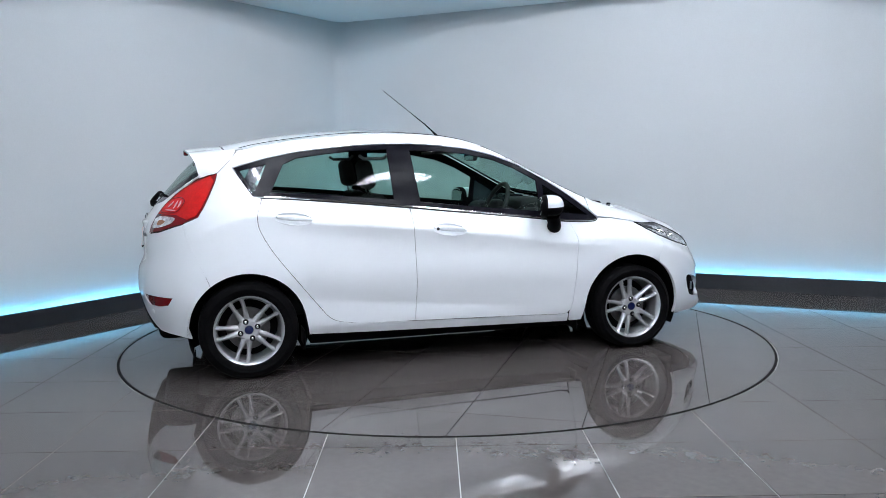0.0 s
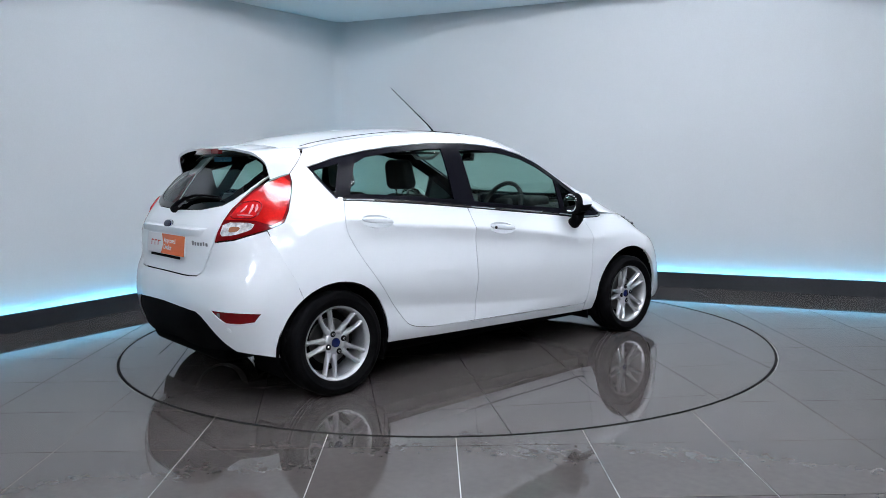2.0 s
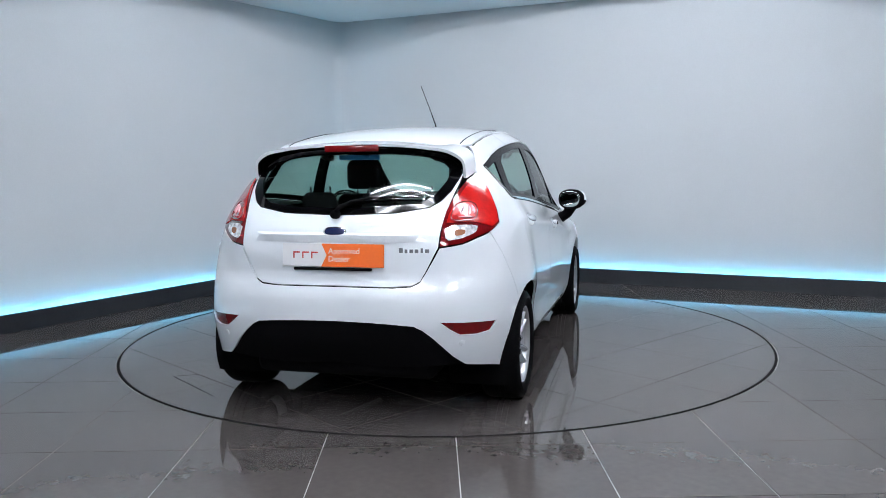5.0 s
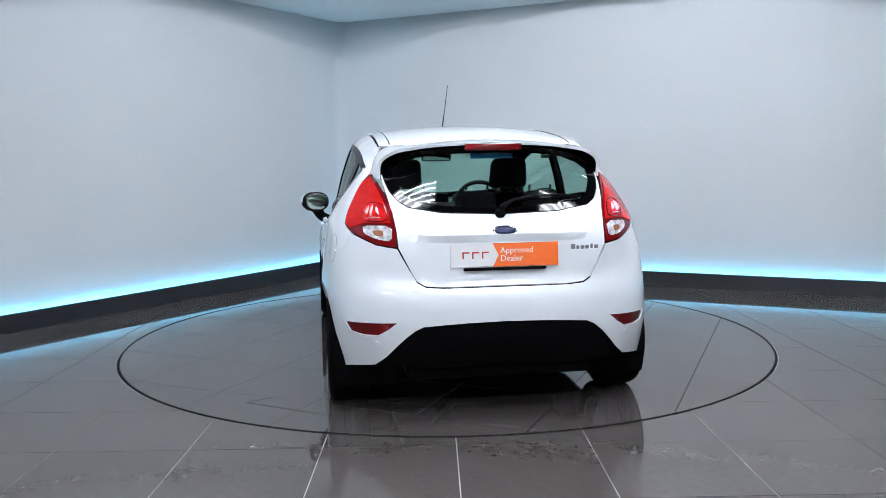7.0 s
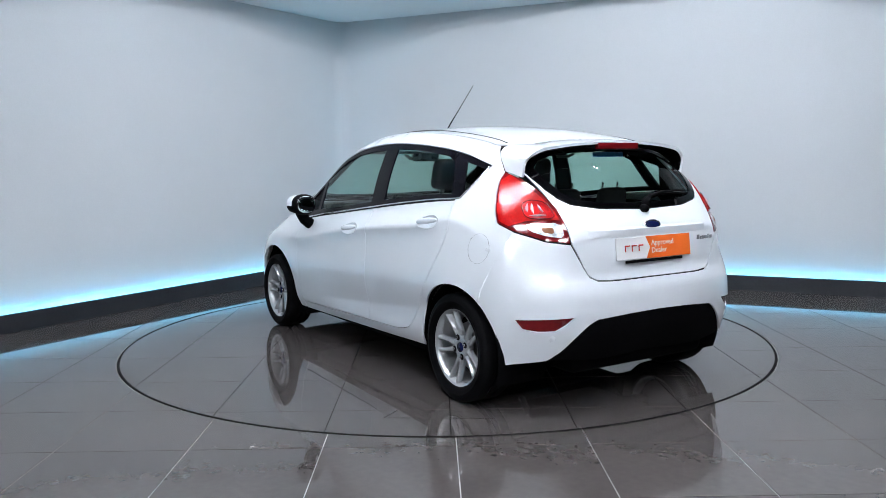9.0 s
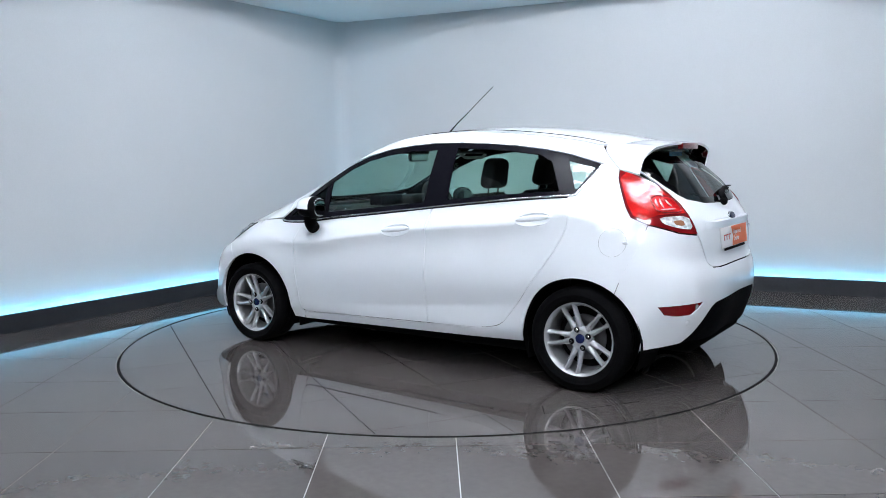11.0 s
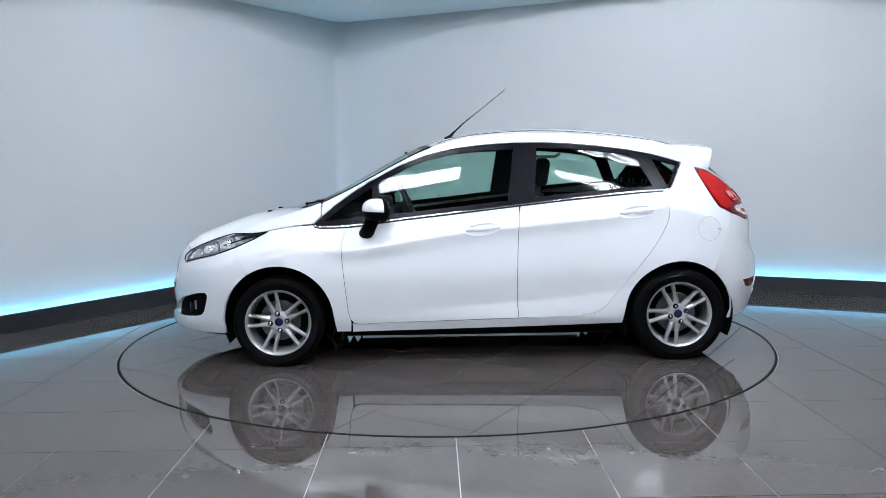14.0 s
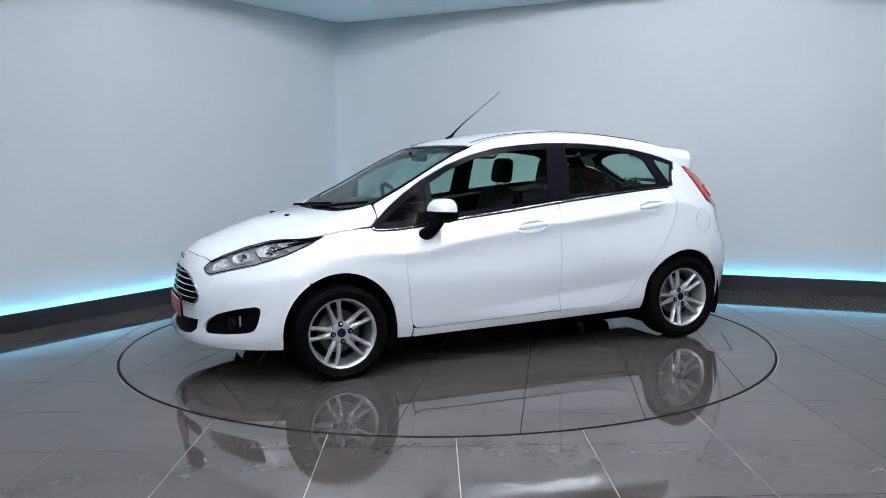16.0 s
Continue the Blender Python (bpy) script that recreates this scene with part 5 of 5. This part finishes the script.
    part("fuel_catch", ellipsoid("fuel_catch", M["paint"], .016, .006, .009, q + n * .002, 12), C)
    # aerial
    part("aerial", sweep("aerial", [(.185, 0, 1.404), (.15, 0, 1.425), (.115, 0, 1.462), (.06, .001, 1.512), (-.05, .004, 1.598), (-.236, .013, 1.745)], [.016, .012, .006, .0042, .0024, .0022], M["plastic"], 8), C, "thin black roof aerial leaning back")
    # front wipers and washer jets
    for y0, y1, x0, x1 in ((-.52, .10, 1.155, 1.09), (.02, .56, 1.165, .99)):
        pts = [to_skin("top", x0 + (x1 - x0) * k / 8, y0 + (y1 - y0) * k / 8) for k in range(9)]
        w = part("wiper", sweep("wiper", [p + n * .003 for p, n in pts], [.012, .010, .008, .007, .006, .006, .006, .005, .004], M["plastic"], 6), C, "black wiper")
        part("blade", sweep("blade", [p + n * .003 + Vector((-.014, 0, .004)) for p, n in pts[2:]], .006, M["rubber"], 6), w)
    for y in (.207, -.205):
        q, n = to_skin("top", 1.39, y)
        part("washer_jet", ellipsoid("washer_jet", M["plastic"], .018, .012, .007, q + n * .003, 12), C)
    # rear wiper
    pts = []
    for y, z in ((.012, 1.002), (-.01, 1.03), (-.06, 1.052), (-.16, 1.070), (-.28, 1.073), (-.40, 1.070)):
        q, n = to_skin("rear", y, z)
        pts.append(q + n * .022)
    w = part("rear_wiper", sweep("rear_wiper", pts, [.022, .020, .015, .012, .009, .006], M["plastic"], 8, flat=.6), C, "black rear wiper")
    part("blade", sweep("blade", [p - Vector((-.012, 0, .014)) for p in pts[2:]], .006, M["rubber"], 6), w)
    part("pivot", ellipsoid("pivot", M["plastic"], .022, .026, .022, pts[0] + Vector((.006, 0, -.008)), 14), w)
    # number plate carrier with a dealer's plate
    back = pose(-1.836, .006, .814, 0, 6, 0)
    plate = new("dealer_plate")
    plate.parent, plate.matrix_basis = C, back
    tagged(plate, "white and orange dealer plate with white lettering")
    part("carrier", rounded_box("carrier", .022, .52, .108, M["paint"], .005, at=(.016, 0, .0)), plate)
    part("backing", rounded_box("backing", .006, .524, .112, M["white_vinyl"], .002, 1), plate)
    org = link_mesh("orange_field", [(-.0042, -.2615, -.0555), (-.0042, -.2615, .0555), (-.0042, .058, .0555), (-.0042, .030, .0), (-.0042, .058, -.0555)], [(0, 1, 2, 3, 4)], M["orange"], smooth=False)
    part("orange_field", org, plate, "orange field with an arrow-shaped edge")
    part("lower_strip", rounded_box("lower_strip", .010, .40, .014, M["plastic"], .003, at=(-.001, .0, -.066)), plate)
    for k, (a, b, zz, hh) in enumerate(((.205, .168, .0, .030), (.158, .121, .0, .030), (.111, .074, .0, .030))):
        part("mark", rounded_box("mark", .002, .034, .007, M["red_vinyl"], .0008, 1, at=(-.004, (a + b) / 2, .013)), plate)
        part("mark", rounded_box("mark", .002, .007, .032, M["red_vinyl"], .0008, 1, at=(-.004, a - .004, .0)), plate)
    for word, z in (("Approved", .008), ("Dealer", -.030)):
        cu = bpy.data.curves.new("lettering", "FONT")
        cu.body, cu.size, cu.extrude, cu.resolution_u = word, .040, .0006, 2
        tmp = bpy.data.objects.new("lettering", cu)
        scene.collection.objects.link(tmp)
        dg = bpy.context.evaluated_depsgraph_get()
        me = bpy.data.meshes.new_from_object(tmp.evaluated_get(dg))
        bpy.data.objects.remove(tmp)
        me.materials.clear()
        me.materials.append(M["white_vinyl"])
        me.transform(Matrix(((0, 0, -1, -.0052), (-1, 0, 0, .022), (0, 1, 0, z), (0, 0, 0, 1))))
        part("lettering", me, plate)
    # ledge over the plate, badges
    rows = []
    for i in range(25):
        y = -.43 + .86 * i / 24
        k = min(1.0, (.43 - abs(y)) / .05)
        top, low = to_skin("rear", y, .922)[0], to_skin("rear", y, .876)[0]
        out = Vector((-.020 * k, 0, 0))
        rows.append([top, top + out * .55 + Vector((0, 0, -.003)), top + out + Vector((0, 0, -.010)), top + out + Vector((0, 0, -.018)), low + out * .1])
    me = link_mesh("tailgate_ledge", [q for r in rows for q in r], grid_faces(25, 5, False), M["paint"])
    part("tailgate_ledge", sharp(me, 40), C, "white ledge over the plate")
    q, n = to_skin("rear", 0, .924)
    turn = Matrix.Translation(q + n * .006) @ n.to_track_quat("X", "Z").to_matrix().to_4x4()
    rim, face = ellipsoid("tail_badge", M["chrome"], .010, .060, .026, (0, 0, 0), 28), ellipsoid("badge_face", M["blue"], .006, .051, .0195, (.006, 0, 0), 28)
    rim.transform(turn), face.transform(turn)
    bd = part("tail_badge", rim, C, "blue oval badge with a chrome rim")
    part("badge_face", face, bd)
    q, n = to_skin("front", 0, .69)
    bd = part("nose_badge", ellipsoid("nose_badge", M["chrome"], .008, .056, .024, q + n * .004, 24), C, "blue oval badge with a chrome rim")
    part("badge_face", ellipsoid("badge_face", M["blue"], .006, .048, .018, q + n * .008, 24), bd)
    for k, (w, hh, dz) in enumerate(((.020, .030, .004), (.014, .022, 0), (.018, .022, 0), (.018, .022, 0), (.012, .028, .003), (.020, .022, 0))):
        y = -.335 - k * .0245
        q, n = to_skin("rear", y, .838 + dz)
        part("script_bar", rounded_box("script_bar", .004, w, hh * .8, M["badge_silver"], .0015, 1, at=q + Vector((-.002, 0, 0))), C, "silver script bar")
    # sensors
    for y, z in ((.629, .400),):
        q, n = to_skin("round_rear", *to_flat("round_rear", (-1.789, y, z)))
        me = lathe("parking_sensor", [(0, .003), (.010, .003), (.012, .0015), (.0145, .002), (.016, -.002)], M["paint"], 20, axis="z")
        me.transform(Matrix.Translation(q) @ n.to_track_quat("Z", "Y").to_matrix().to_4x4())
        both("parking_sensor", me, C)
    # fog lamps with their upright running light
    q, n = to_skin("round_front", *to_flat("round_front", (1.80, .675, .37)))
    both("running_light", rounded_box("running_light", .012, .012, .060, M["badge_silver"], .006, 2, at=q - n * .016), C, "upright clear running light")
    q, n = to_skin("round_front", *to_flat("round_front", (1.86, .62, .35)))
    fl = lathe("fog_lamp", [(0, .008), (.03, .004), (.042, -.004), (.046, .0), (.046, -.02)], M["trim"], 24, axis="z")
    fl.transform(Matrix.Translation(q - n * .028) @ Vector((1, .2, 0)).to_track_quat("Z", "Y").to_matrix().to_4x4())
    both("fog_lamp", fl, C)
    # front dealer plate
    q, n = to_skin("front", 0, .40)
    fp = part("front_plate", rounded_box("front_plate", .010, .46, .112, M["plastic"], .003, 1, at=(q.x - .006, 0, .395)), C, "red dealer plate on the bumper")
    part("red_field", rounded_box("red_field", .004, .452, .106, M["red_vinyl"], .0015, 1, at=(q.x + .0005, 0, .395)), fp)
    # stickers inside the rear window
    part("window_sticker", rounded_box("window_sticker", .003, .22, .026, M["blue_film"], .001, 1, at=(-1.482, -.01, 1.282)), C, "blue strip sticker inside the rear window")


inner_body()
DOORS, RDOORS = car_shell()
tailgate_spoiler()
wheels()
cabin()
fittings(DOORS, RDOORS)


floor()


def heading(t):
    return 16.7 + 11.745 * t


def motions():
    """The turntable turns steadily and carries the car."""
    disc, car = [], []
    for k in range(33):
        t = k * 0.5
        a = heading(t)
        disc.append((t, pose(0, 0, 0, 0, 0, a)))
        car.append((t, pose(0, 0, 0, 0, 0, a) @ pose(-0.191, 0.028, 0.0)))
    walk(TURNTABLE, disc)
    walk(CAR, car)


motions()
